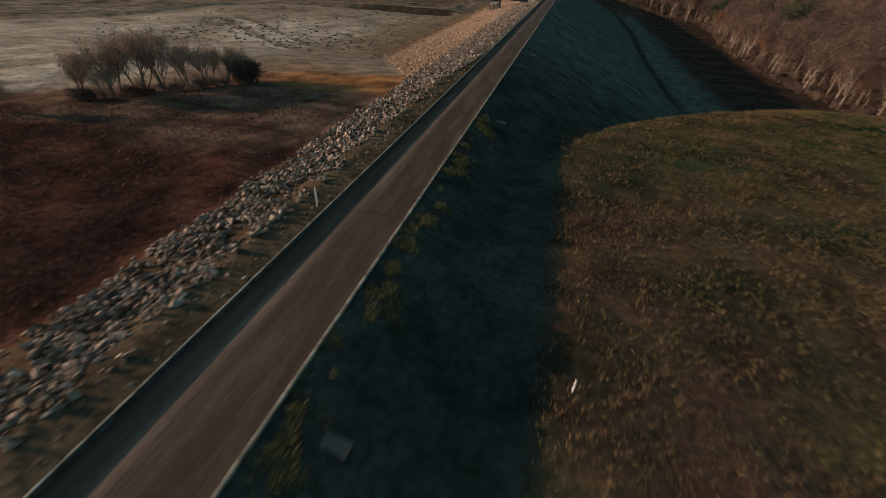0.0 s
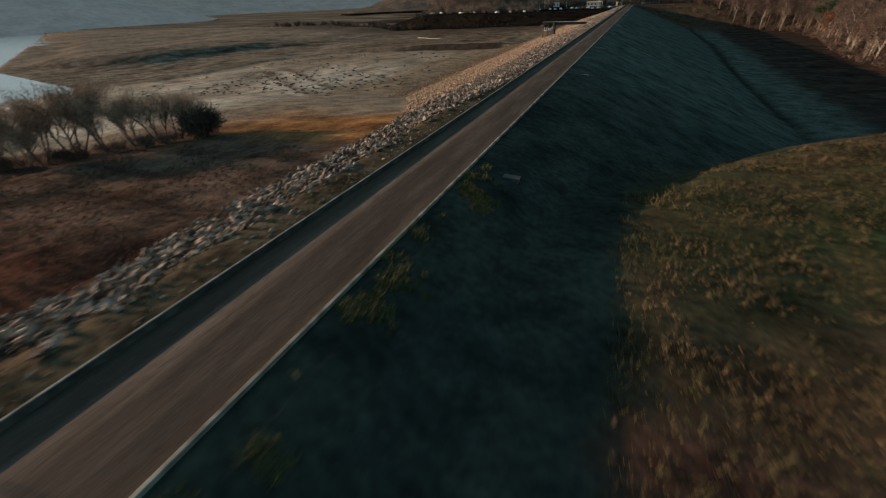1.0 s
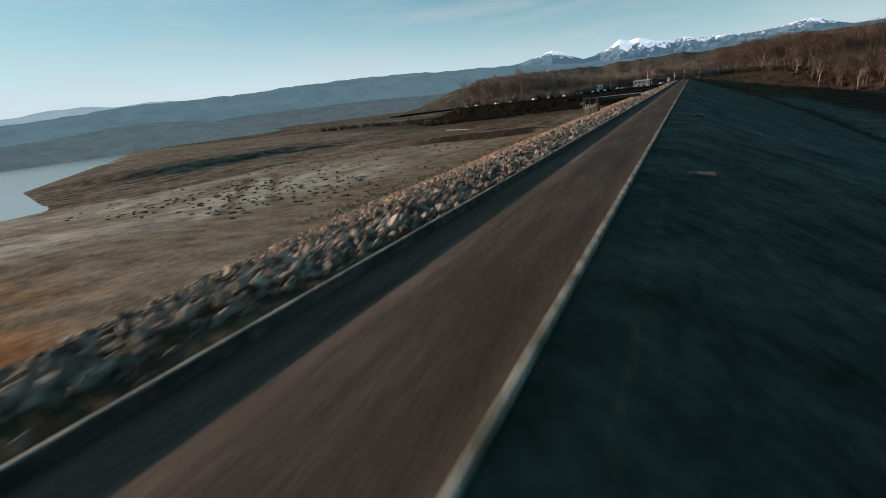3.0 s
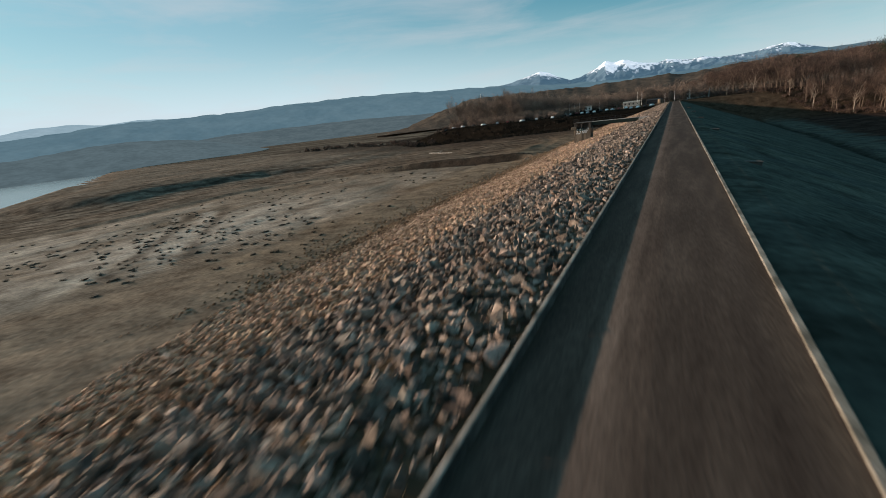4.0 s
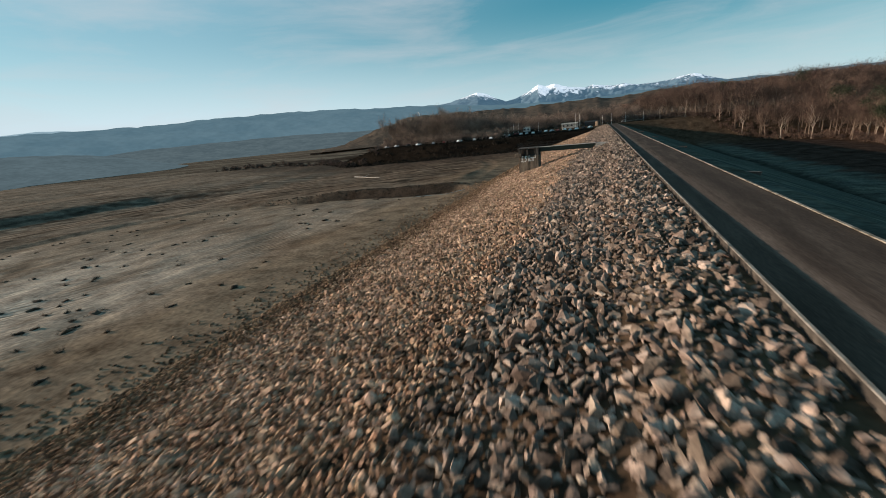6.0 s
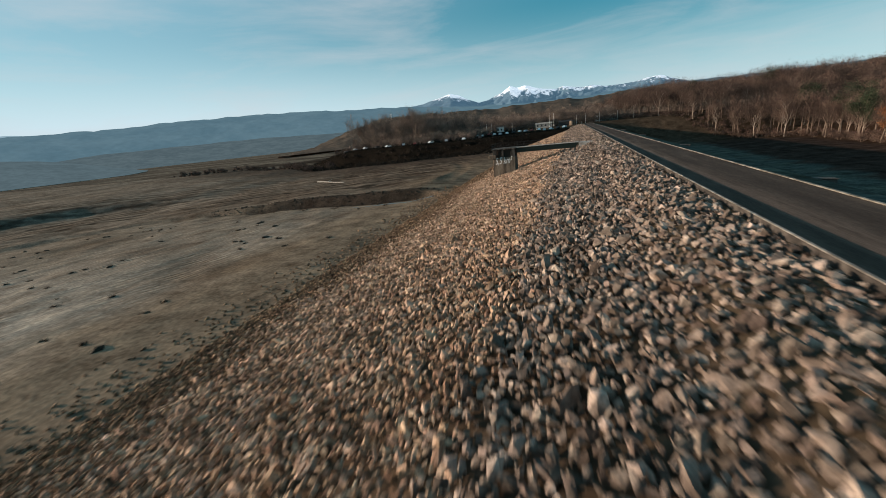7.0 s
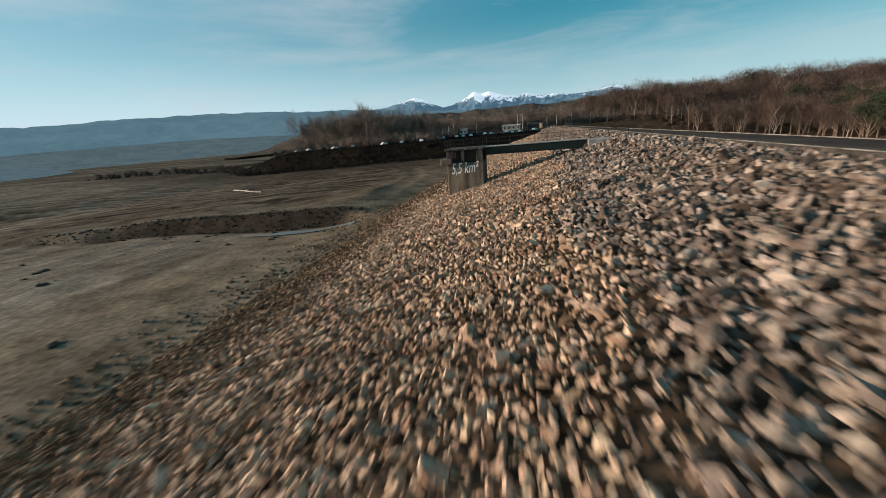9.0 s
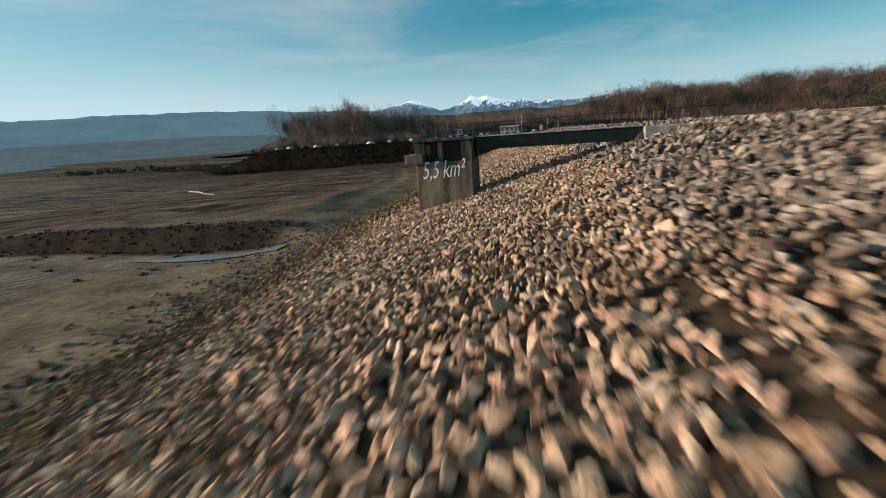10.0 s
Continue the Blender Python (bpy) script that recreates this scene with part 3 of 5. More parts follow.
road_path = [(0, y, 0) for y in np.linspace(Y0, Y1, 106)]
a, px, py = 0.0, 0.0, Y1
for i in range(30):
    a = min(a + 0.055, 0.85)
    px, py = px + 4 * math.sin(a), py + 4 * math.cos(a)
    road_path.append((px, py, a))
road = strip("road", [(WALL_X - 0.02, -0.2), (WALL_X - 0.02, 0.0), (2.8, 0.03), (ROAD_W, 0.0), (ROAD_W, -0.2)][::-1], M_ROAD, road_path)
tagged(road, "worn brown-grey asphalt road along the dam crest", "road", kind="structure")


def block_row(name, x0, x1, z0, z1, y0, y1, length, mat, parent, gap=0.012):
    """Concrete lengths laid end to end, sharing one mesh."""
    n = int((y1 - y0) / length)
    me = None
    for i in range(n):
        if me is None:
            ob = part(name, boxed(x0, x1, 0, length - gap, z0, z1, 0.02), mat, parent)
            me = ob.data
        else:
            ob = new(name, me)
            ob.parent = parent
        ob.location = (0, y0 + i * length, 0)


parapet = tagged(new("parapet"), "low pale concrete edge wall along the road above the stones", "wall", kind="structure")
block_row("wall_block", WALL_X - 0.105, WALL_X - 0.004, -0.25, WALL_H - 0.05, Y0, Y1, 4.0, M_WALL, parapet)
# added strip for the sunlit top edge
block_row("wall_top", WALL_X - 0.125, WALL_X, WALL_H - 0.046, WALL_H, Y0, Y1, 4.0, M_WALL_TOP, parapet)
kerb = tagged(new("kerb"), "pale concrete kerb between road and grass", "kerb", kind="structure")
block_row("kerb_stone", ROAD_W, ROAD_W + 0.17, -0.25, 0.05, Y0, Y1, 3.0, M_KERB, kerb)

# ---- riprap ----
def rock_shapes(n, seed, pts):
    """Angular broken stones: hulls of scattered points."""
    rs = np.random.RandomState(seed)
    out = []
    for _ in range(n):
        bm = bmesh.new()
        flat, wide = rs.uniform(0.42, 0.85), rs.uniform(0.26, 0.44)
        for _ in range(pts):
            d = rs.normal(size=3)
            d = d / (np.abs(d) ** 5).sum() ** (1 / 5) * rs.uniform(0.72, 1.0)
            bm.verts.new((d[0] * 0.56, d[1] * wide, d[2] * 0.5 * flat))
        r = bmesh.ops.convex_hull(bm, input=bm.verts[:])
        bmesh.ops.delete(bm, geom=[v for v in bm.verts if not v.link_faces], context="VERTS")
        bmesh.ops.triangulate(bm, faces=bm.faces[:])
        bmesh.ops.recalc_face_normals(bm, faces=bm.faces[:])
        bm.verts.index_update()
        vs = np.array([v.co[:] for v in bm.verts])
        fs = np.array([[v.index for v in f.verts] for f in bm.faces])
        bm.free()
        out.append((vs, fs))
    return out


def rotations(n, rs, tilt=0.6):
    a, b, c = rs.uniform(0, 6.283, n), rs.normal(0, tilt, n), rs.normal(0, tilt, n)
    ca, sa, cb, sb, cc, sc = np.cos(a), np.sin(a), np.cos(b), np.sin(b), np.cos(c), np.sin(c)
    z0, o = np.zeros(n), np.ones(n)
    rz = np.stack([np.stack([ca, -sa, z0], -1), np.stack([sa, ca, z0], -1), np.stack([z0, z0, o], -1)], 1)
    rx = np.stack([np.stack([o, z0, z0], -1), np.stack([z0, cb, -sb], -1), np.stack([z0, sb, cb], -1)], 1)
    ry = np.stack([np.stack([cc, z0, sc], -1), np.stack([z0, o, z0], -1), np.stack([-sc, z0, cc], -1)], 1)
    return rx @ ry @ rz


def scatter(name, shapes, pos, size, rs, mat, parent, tilt=0.8):
    """Many pieces joined into one mesh."""
    vs_all, fs_all, off = [], [], 0
    which = rs.randint(0, len(shapes), len(pos))
    for k, (vs, fs) in enumerate(shapes):
        sel = np.where(which == k)[0]
        if not len(sel):
            continue
        R = rotations(len(sel), rs, tilt)
        v = np.einsum("nij,vj->nvi", R, vs) * size[sel][:, None, None] + pos[sel][:, None, :]
        f = fs[None] + (np.arange(len(sel)) * len(vs))[:, None, None] + off
        off += len(sel) * len(vs)
        vs_all.append(v.reshape(-1, 3))
        fs_all.append(f.reshape(-1, fs.shape[1]))
    return raw(name, np.concatenate(vs_all), np.concatenate(fs_all), mat, parent)


def jittered(x0, x1, y0, y1, step, rs):
    X, Y = np.meshgrid(np.arange(x0, x1, step), np.arange(y0, y1, step))
    return X.ravel() + rs.uniform(-0.45, 0.45, X.size) * step, Y.ravel() + rs.uniform(-0.45, 0.45, X.size) * step


riprap = thing("riprap_slope", "slope of loose broken rock, grey above and tan below, facing the drained lake", "rock slope")
riprap["kind"] = "stuff"
rs = np.random.RandomState(5)
SH_LOW = rock_shapes(26, 1, 11)
TAN_X = -9.6


def stony(x, y):
    """Keeps places on the stony slope."""
    top = -0.02 - 2.03 * (1 - sm(40, 75, y)) + 0.5 * waves(x, y, 31, 9) * (1 - sm(60, 80, y)) + 0.25 * np.minimum(waves(x, y, 32, 5), 0)
    low = -9.9 - 40 * sm(40, 60, y) + 0.5 * waves(x, y, 30, 9)
    return (x < top) & (x > low) & (height(x, y) > plain_height(x, y) + 0.12)


def lay(x0, x1, y0, y1, step, lo, hi, shapes, mat, name, zone, seed):
    r = np.random.RandomState(seed)
    x, y = jittered(x0, x1, y0, y1, step, r)
    edge = TAN_X - 2.5 * (1 - sm(42, 62, y)) + 1.2 * waves(x, y, 33, 14) + r.normal(0, 0.5, len(x))
    low = -27 + 1.5 * waves(x, y, 34, 20) + r.normal(0, 1.6, len(x))
    bare = (1 - sm(52, 66, y)) * (waves(x, y, 35, 6) + 0.6 * waves(x, y, 36, 2.6) + r.normal(0, 0.35, len(x)) + 0.7 * sm(-3.8, -2.0, x)) > 0.55
    keep = ~bare & stony(x, y) & {0: x > edge, 1: (x <= edge) & (x > low), 2: x <= low}[zone] & ~((np.abs(x + 14) < 3) & (np.abs(y - 172.5) < 2.5)) & ~((np.abs(x + 20.5) < 2.6) & (np.abs(y - 202.3) < 2.8))
    x, y = x[keep], y[keep]
    s = lo + (hi - lo) * r.beta(1.6, 3.2, len(x))
    p = np.stack([x, y, height(x, y) + s * r.uniform(0.0, 0.3, len(x)) + 0.16 * sm(-4, -6, x)], -1)
    ob = scatter(name, shapes, p, s, r, mat, riprap)
    return tagged(ob, kind="stuff")


lay(-16, 0, -30, 60, 0.33, 0.2, 0.85, SH_LOW, M_ROCK_G, "grey_rocks", 0, 41)
lay(-16, 0, 60, 190, 0.26, 0.16, 0.66, SH_LOW, M_ROCK_G, "grey_rocks", 0, 42)
lay(-16, 0, 190, 400, 0.5, 0.36, 0.85, SH_LOW[:6], M_ROCK_G, "grey_rocks", 0, 43)
lay(-46, -7, 40, 100, 0.34, 0.2, 0.52, SH_LOW, M_ROCK_T, "tan_rocks", 1, 44)
lay(-46, -7, 100, 205, 0.235, 0.14, 0.48, SH_LOW, M_ROCK_T, "tan_rocks", 1, 45)
lay(-46, -7, 205, 400, 0.5, 0.3, 0.66, SH_LOW[:6], M_ROCK_T, "tan_rocks", 1, 46)
lay(-46, -20, 60, 100, 0.42, 0.22, 0.52, SH_LOW[:8], M_ROCK_M, "muddy_rocks", 2, 47)
lay(-46, -20, 100, 205, 0.27, 0.14, 0.44, SH_LOW[:8], M_ROCK_M, "muddy_rocks", 2, 48)
lay(-46, -20, 205, 400, 0.6, 0.3, 0.65, SH_LOW[:6], M_ROCK_M, "muddy_rocks", 2, 49)
# a few larger blocks among them
lay(-26, -7, 70, 196, 2.0, 0.45, 0.75, SH_LOW[:10], M_ROCK_T, "tan_rocks", 1, 51)
lay(-16, 0, 60, 196, 1.7, 0.5, 0.95, SH_LOW[:10], M_ROCK_G, "grey_rocks", 0, 52)
# stray stones in the earth beside the parapet
r = np.random.RandomState(50)
x, y = jittered(-3.2, -0.2, -30, 80, 0.8, r)
s = 0.1 + 0.45 * r.beta(1.2, 3.5, len(x))
tagged(scatter("stray_stones", SH_LOW[:6], np.stack([x, y, height(x, y) + 0.1 * s], -1), s, r, M_ROCK_G, riprap), kind="stuff")


# ---- distance: ridges and mountains ----
def ridge(name, rows, dist, base, mat, seed, rough, depth=0.25, n=220, label="", crag=0.0):
    """A hill range from its skyline: rows of (degrees left of the dam's line, degrees above the horizon)."""
    az = np.array([r[0] for r in rows])
    el = np.array([r[1] for r in rows])
    o = np.argsort(az)
    A = np.linspace(az.min(), az.max(), n)
    E = np.interp(A, az[o], el[o])
    top = dist * np.tan(np.radians(E)) + 4
    top = top + rough * waves(A * dist / 57.3, 0 * A, seed, dist * 0.05, 4)
    K = 60 if crag else 22
    vs = []
    for k in range(K + 3):
        f = min(k / K, 1.0)
        d = dist * (1 - depth * (1 - f)) if k <= K else dist * (1 + depth * 0.4 * (k - K))
        fh = math.sin(f * math.pi / 2) ** 1.15 if k <= K else (0.7, 0.0)[k - K - 1]
        wob = rough * 0.3 * waves(A * dist / 57.3, 0 * A + d * 1.0, seed + 1, dist * 0.05, 4) * (math.sin(f * math.pi) if k <= K else 0)
        z = base + (top - base) * fh + wob
        if crag and 0.3 < f and k <= K:
            z = z - crag * np.abs(waves(A * dist / 57.3 + 0.35 * d, d + 0 * A, seed + 2, 420, 4)) * math.sin(f * math.pi * 0.93) ** 0.7 * (0.3 + 0.7 * sm(13, 10, A))
        vs.append(np.stack([-d * np.sin(np.radians(A)), 90 + d * np.cos(np.radians(A)), z], -1))
    vs = np.stack(vs)
    k, m = vs.shape[:2]
    ix = np.arange(k * m).reshape(k, m)
    q = np.stack([ix[:-1, :-1], ix[1:, :-1], ix[1:, 1:], ix[:-1, 1:]], -1).reshape(-1, 4)
    ob = raw(name, vs.reshape(-1, 3), q, mat, smooth=True)
    return tagged(ob, label, "hills", kind="structure"), vs


# ridge colours carry the air's haze and glow; the brown hill glows faintly
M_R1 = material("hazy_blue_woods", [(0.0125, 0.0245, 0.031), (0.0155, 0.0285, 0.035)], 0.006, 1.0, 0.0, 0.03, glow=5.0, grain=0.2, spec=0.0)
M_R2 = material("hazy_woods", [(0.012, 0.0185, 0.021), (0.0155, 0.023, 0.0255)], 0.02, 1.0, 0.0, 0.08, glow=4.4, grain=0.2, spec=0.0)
M_R3 = material("haze_dimmed_woods", [(0.0145, 0.0225, 0.0255), (0.0175, 0.027, 0.0305)], 0.03, 1.0, 0.0, 0.12, glow=4.0, grain=0.2, spec=0.0)
M_R0 = material("haze_pale_hills", [(0.07, 0.11, 0.13), (0.08, 0.12, 0.14)], 0.006, 1.0, 0.0, 0.03, glow=2.6, grain=0.2, spec=0.0)
M_R4 = material("brown_hill_woods", [(0.035, 0.031, 0.027), (0.065, 0.055, 0.045), (0.1, 0.078, 0.06)], 0.03, 1.0, 0.0, 0.2, glow=0.2, spec=0.0, spread=0.2)
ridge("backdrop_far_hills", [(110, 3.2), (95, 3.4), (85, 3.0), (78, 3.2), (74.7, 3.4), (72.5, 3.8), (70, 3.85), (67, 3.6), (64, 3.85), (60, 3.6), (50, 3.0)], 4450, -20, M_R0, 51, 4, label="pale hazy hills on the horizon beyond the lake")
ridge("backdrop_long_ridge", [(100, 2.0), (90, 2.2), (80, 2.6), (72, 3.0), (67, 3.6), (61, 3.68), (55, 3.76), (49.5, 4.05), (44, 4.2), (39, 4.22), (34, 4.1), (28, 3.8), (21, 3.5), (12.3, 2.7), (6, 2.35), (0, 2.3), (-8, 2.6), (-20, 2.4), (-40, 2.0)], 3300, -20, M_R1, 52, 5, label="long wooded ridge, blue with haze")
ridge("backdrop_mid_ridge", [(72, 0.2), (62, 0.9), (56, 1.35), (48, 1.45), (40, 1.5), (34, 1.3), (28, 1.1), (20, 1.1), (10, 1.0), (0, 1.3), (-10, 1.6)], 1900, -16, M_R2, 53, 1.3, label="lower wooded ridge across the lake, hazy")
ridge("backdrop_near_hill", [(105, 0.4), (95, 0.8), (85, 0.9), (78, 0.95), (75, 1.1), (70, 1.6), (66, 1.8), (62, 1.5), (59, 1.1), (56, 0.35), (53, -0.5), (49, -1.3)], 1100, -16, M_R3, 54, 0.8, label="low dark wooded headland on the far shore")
ridge("backdrop_brown_hill", [(38, -1.3), (33, 0.0), (28.5, 1.45), (25.5, 2.2), (23.3, 2.45), (17, 2.4), (11.6, 2.2), (7, 2.25), (3, 2.3), (0, 2.2), (-1.8, 2.15), (-4.9, 2.3), (-7.7, 2.45), (-10.4, 2.4), (-18, 2.1), (-35, 2.2), (-50, 2.0)], 1050, -8, M_R4, 55, 3, label="brown leafless woods rising behind the dam's end")

# the rock's blue is painted air haze, and the whole range glows a little
M_MTN = material("snow_and_haze_blue_rock", [(0.8, 0.85, 0.9), (1.0, 1.0, 1.0)], 0.01, 0.9, 0.0, 0.02, zone="tone", glow=0.6, grain=0.25)
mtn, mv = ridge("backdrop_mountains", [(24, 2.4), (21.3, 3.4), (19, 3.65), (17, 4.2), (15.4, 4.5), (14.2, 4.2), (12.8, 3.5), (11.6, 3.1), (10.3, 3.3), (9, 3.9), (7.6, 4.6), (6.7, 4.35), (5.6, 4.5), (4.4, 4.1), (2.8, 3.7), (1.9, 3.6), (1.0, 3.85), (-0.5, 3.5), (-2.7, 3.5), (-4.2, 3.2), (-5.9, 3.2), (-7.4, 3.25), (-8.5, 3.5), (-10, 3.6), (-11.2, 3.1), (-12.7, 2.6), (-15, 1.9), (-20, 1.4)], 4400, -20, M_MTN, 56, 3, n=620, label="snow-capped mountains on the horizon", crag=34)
mx, my, mz = mv[..., 0].ravel(), mv[..., 1].ravel(), mv[..., 2].ravel()
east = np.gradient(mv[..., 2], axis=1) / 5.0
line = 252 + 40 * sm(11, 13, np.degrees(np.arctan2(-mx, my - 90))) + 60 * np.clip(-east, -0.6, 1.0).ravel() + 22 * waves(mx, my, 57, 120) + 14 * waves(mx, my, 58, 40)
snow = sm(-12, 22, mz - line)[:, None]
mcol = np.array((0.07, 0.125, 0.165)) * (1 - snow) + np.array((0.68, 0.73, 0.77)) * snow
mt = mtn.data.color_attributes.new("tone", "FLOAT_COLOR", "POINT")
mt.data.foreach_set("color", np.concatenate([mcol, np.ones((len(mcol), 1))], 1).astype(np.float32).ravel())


# ---- trees ----
def grow(bm, base, way, length, radius, level, rs, tips, forks, bend, low=0.35, drawn=9):
    """A limb in two tapering stretches, with limbs of the next level."""
    mid = base + way * length * 0.5 + Vector(rs.normal(0, bend * length, 3))
    end = mid + (way + Vector((0, 0, 0.15))).normalized() * length * 0.5 + Vector(rs.normal(0, bend * length, 3))
    sides = 6 if level == 0 else (4 if level == 1 else 3)
    if level <= drawn:
        tube(bm, base, mid, radius, radius * 0.75, sides)
        tube(bm, mid, end, radius * 0.75, radius * 0.4, sides)
    if level >= len(forks):
        tips.append((end, way))
        tips.append((mid, way))
        return
    for i in range(forks[level]):
        t = rs.uniform(low, 1.0) if level == 0 else rs.uniform(0.3, 1.0)
        p = base.lerp(mid, t * 2) if t < 0.5 else mid.lerp(end, t * 2 - 1)
        a = rs.uniform(0, 6.283)
        out = Vector((math.cos(a), math.sin(a), rs.uniform(0.35, 1.0)))
        d = (way * 0.55 + out.normalized() * 0.8).normalized()
        grow(bm, p, d, length * rs.uniform(0.4, 0.62), radius * 0.45, level + 1, rs, tips, forks, bend, drawn=drawn)
    tips.append((end, way))


def twigs(tips, n, size, wide, rs, up=0.4, ball=0.5, dome=None):
    """Thin slips round the limbs' ends, as one array of triangles."""
    P = np.array([t[0][:] for t in tips])
    D = np.array([t[1][:] for t in tips])
    k = rs.randint(0, len(P), n)
    d = D[k] * 0.5 + rs.normal(0, 0.65, (n, 3))
    d[:, 2] += up
    d /= np.linalg.norm(d, axis=1)[:, None]
    o = P[k] + rs.normal(0, ball, (n, 3))
    if dome:
        # part of the twigs fill a lumpy rounded crown: its middle height, half width and half height
        m = n * 3 // 5
        out = rs.normal(0, 1, (m, 3))
        out /= np.linalg.norm(out, axis=1)[:, None]
        lump = 1 + 0.16 * np.sin(out[:, 0] * 5 + out[:, 2] * 4 + dome[1]) * np.sin(out[:, 1] * 6 + 1.3)
        o[:m] = np.array((0, 0, dome[0])) + out * np.array((dome[1], dome[1], dome[2])) * (lump * rs.uniform(0.35, 1.0, m) ** 0.45)[:, None]
        d[:m] = d[:m] * 0.6 + out * 0.7
    side = np.cross(d, rs.normal(0, 1, (n, 3)))
    side /= np.linalg.norm(side, axis=1)[:, None]
    ln = size * rs.uniform(0.5, 1.4, n)[:, None]
    w = wide * rs.uniform(0.6, 1.4, n)[:, None]
    return np.stack([o - side * w, o + side * w, o + d * ln], 1).reshape(-1, 3)


def tree_data(seed, tall, girth, forks, n, size, wide, up=0.4, ball=0.5, stem=0.55, bend=0.03, stems=1, spread=0.0, low=0.35, drawn=9, dome=None):
    rs = np.random.RandomState(seed)
    bm, tips = bmesh.new(), []
    for s in range(stems):
        a = rs.uniform(0, 6.283)
        way = Vector((math.cos(a) * spread, math.sin(a) * spread, 1)).normalized()
        grow(bm, Vector((math.cos(a) * 0.25 * (stems > 1), math.sin(a) * 0.25 * (stems > 1), -0.4)), way, tall * stem * rs.uniform(0.85, 1.1), girth, 0, rs, tips, forks, bend, low, drawn)
    return bm, twigs(tips, n, size, wide, rs, up, ball, dome)


def tree(name, data, wood, leaf, label, category, group):
    bm, tri = data
    root = thing(name, label, category, group)
    part("trunk", bm, wood, root)
    c = raw("crown", tri, np.arange(len(tri)).reshape(-1, 3), leaf, root)
    return root


def tree_arrays(data):
    """Wood and crown of a tree as plain triangles, for woods too dense to count."""
    bm, tri = data
    bmesh.ops.triangulate(bm, faces=bm.faces[:])
    bm.verts.index_update()
    v = np.array([x.co[:] for x in bm.verts])
    f = np.array([[q.index for q in p.verts] for p in bm.faces])
    bm.free()
    return v, f, tri


def woods(name, kinds, pos, scale, seed, wood, leaf, label):
    """A stretch of woodland: one mesh of stems, one of crowns."""
    rs = np.random.RandomState(seed)
    root = tagged(new(name), label, "woodland", kind="stuff")
    V, Fc, C, off = [], [], [], 0
    for p, s in zip(pos, scale):
        v, f, tri = kinds[rs.randint(len(kinds))]
        a = rs.uniform(0, 6.283)
        R = np.array([[math.cos(a), -math.sin(a), 0], [math.sin(a), math.cos(a), 0], [0, 0, 1]]) * s
        V.append(v @ R.T + p)
        Fc.append(f + off)
        off += len(v)
        C.append(tri @ R.T + p)
    raw("trunks", np.concatenate(V), np.concatenate(Fc), wood, root)["kind"] = "stuff"
    C = np.concatenate(C)
    raw("crowns", C, np.arange(len(C)).reshape(-1, 3), leaf, root)["kind"] = "stuff"
    return root


def on_ground(x, y, sink=0.0):
    return float(height(x, y)) - sink


def place_trees(protos, spots, seed, lo, hi):
    rs = np.random.RandomState(seed)
    for i, (x, y) in enumerate(spots):
        src = protos[i % len(protos)]
        s = rs.uniform(lo, hi)
        m = pose(x, y, on_ground(x, y, 0.1), rs.uniform(-3, 3), rs.uniform(-3, 3), rs.uniform(0, 360))
        if i < len(protos):
            src.matrix_basis = m
            src.scale = (s, s, s)
        else:
            c = copy_thing(src, m)
            c.scale = (s, s, s)


# oaks at the foot of the wooded hillside
OAK = "bare brown leafless oak at the wood's edge"
oaks = [tree("oak_tree", tree_data(100 + i, 15, 0.24, (6, 4, 3), 4200, 0.7, 0.026, ball=0.75, stem=0.62, drawn=2, dome=(9.6, 4.0 + 0.2 * i, 4.2)), M_PALE_BARK if i in (1, 4) else M_BARK, M_TWIG, OAK, "tree", "trees along the wood's edge") for i in range(5)]
rs = np.random.RandomState(61)
edge_spots = [(float(wood_edge(y)) + rs.uniform(-3, 6), y + rs.uniform(-2, 2)) for y in np.arange(96, 440, 5.2)]
place_trees(oaks, edge_spots, 62, 0.95, 1.35)
rust = [tree("rusty_oak", tree_data(120 + i, 12, 0.2, (6, 4, 3), 2600, 0.5, 0.11, stem=0.6), M_BARK, M_RUST, "oak that keeps its rust-brown dead leaves", "tree", "rusty oaks") for i in range(2)]
place_trees(rust, [(99, 215), (103, 262), (112, 190), (105, 310), (113, 240), (108, 150)], 63, 1.0, 1.25)
pines = [tree("pine_tree", tree_data(130 + i, 17, 0.25, (7, 4), 3600, 0.7, 0.1, stem=0.75, ball=0.9, up=0.2), M_BARK, M_PINE, "dark green pine standing above the bare wood", "tree", "pines in the wood") for i in range(2)]
place_trees(pines, [(75, 462), (112, 440), (114, 392), (116, 358), (106, 330), (120, 300), (112, 235), (122, 262)], 64, 1.05, 1.22)

oak_kinds = [tree_arrays(tree_data(150 + i, 15, 0.22, (5, 4, 2), 1500, 0.75, 0.042, ball=0.75, stem=0.62, drawn=1, dome=(9.0 + 0.3 * i, 3.9 + 0.2 * i, 4.4))) for i in range(6)]
rs = np.random.RandomState(65)
wx, wy = jittered(24, 205, 60, 470, 7.6, rs)
keep = (wx > wood_edge(wy) + 2) & ((wx < 150) | (rs.uniform(0, 1, len(wx)) < 0.5)) & (wy > 84 + 0.1 * wx)
wx, wy = wx[keep], wy[keep]
woods("hillside_wood", oak_kinds, np.stack([wx, wy, height(wx, wy) - 0.2], -1), rs.uniform(0.85, 1.4, len(wx)) * (0.96 + 0.18 * sm(220, 380, wy)), 66, M_BARK, M_TWIG, "dense leafless brown oak wood on the valley's hillside")
wx, wy = jittered(-20, 330, 455, 560, 9.0, rs)
keep = wy > 458 + 0.12 * np.abs(wx - 60)
wx, wy = wx[keep], wy[keep]
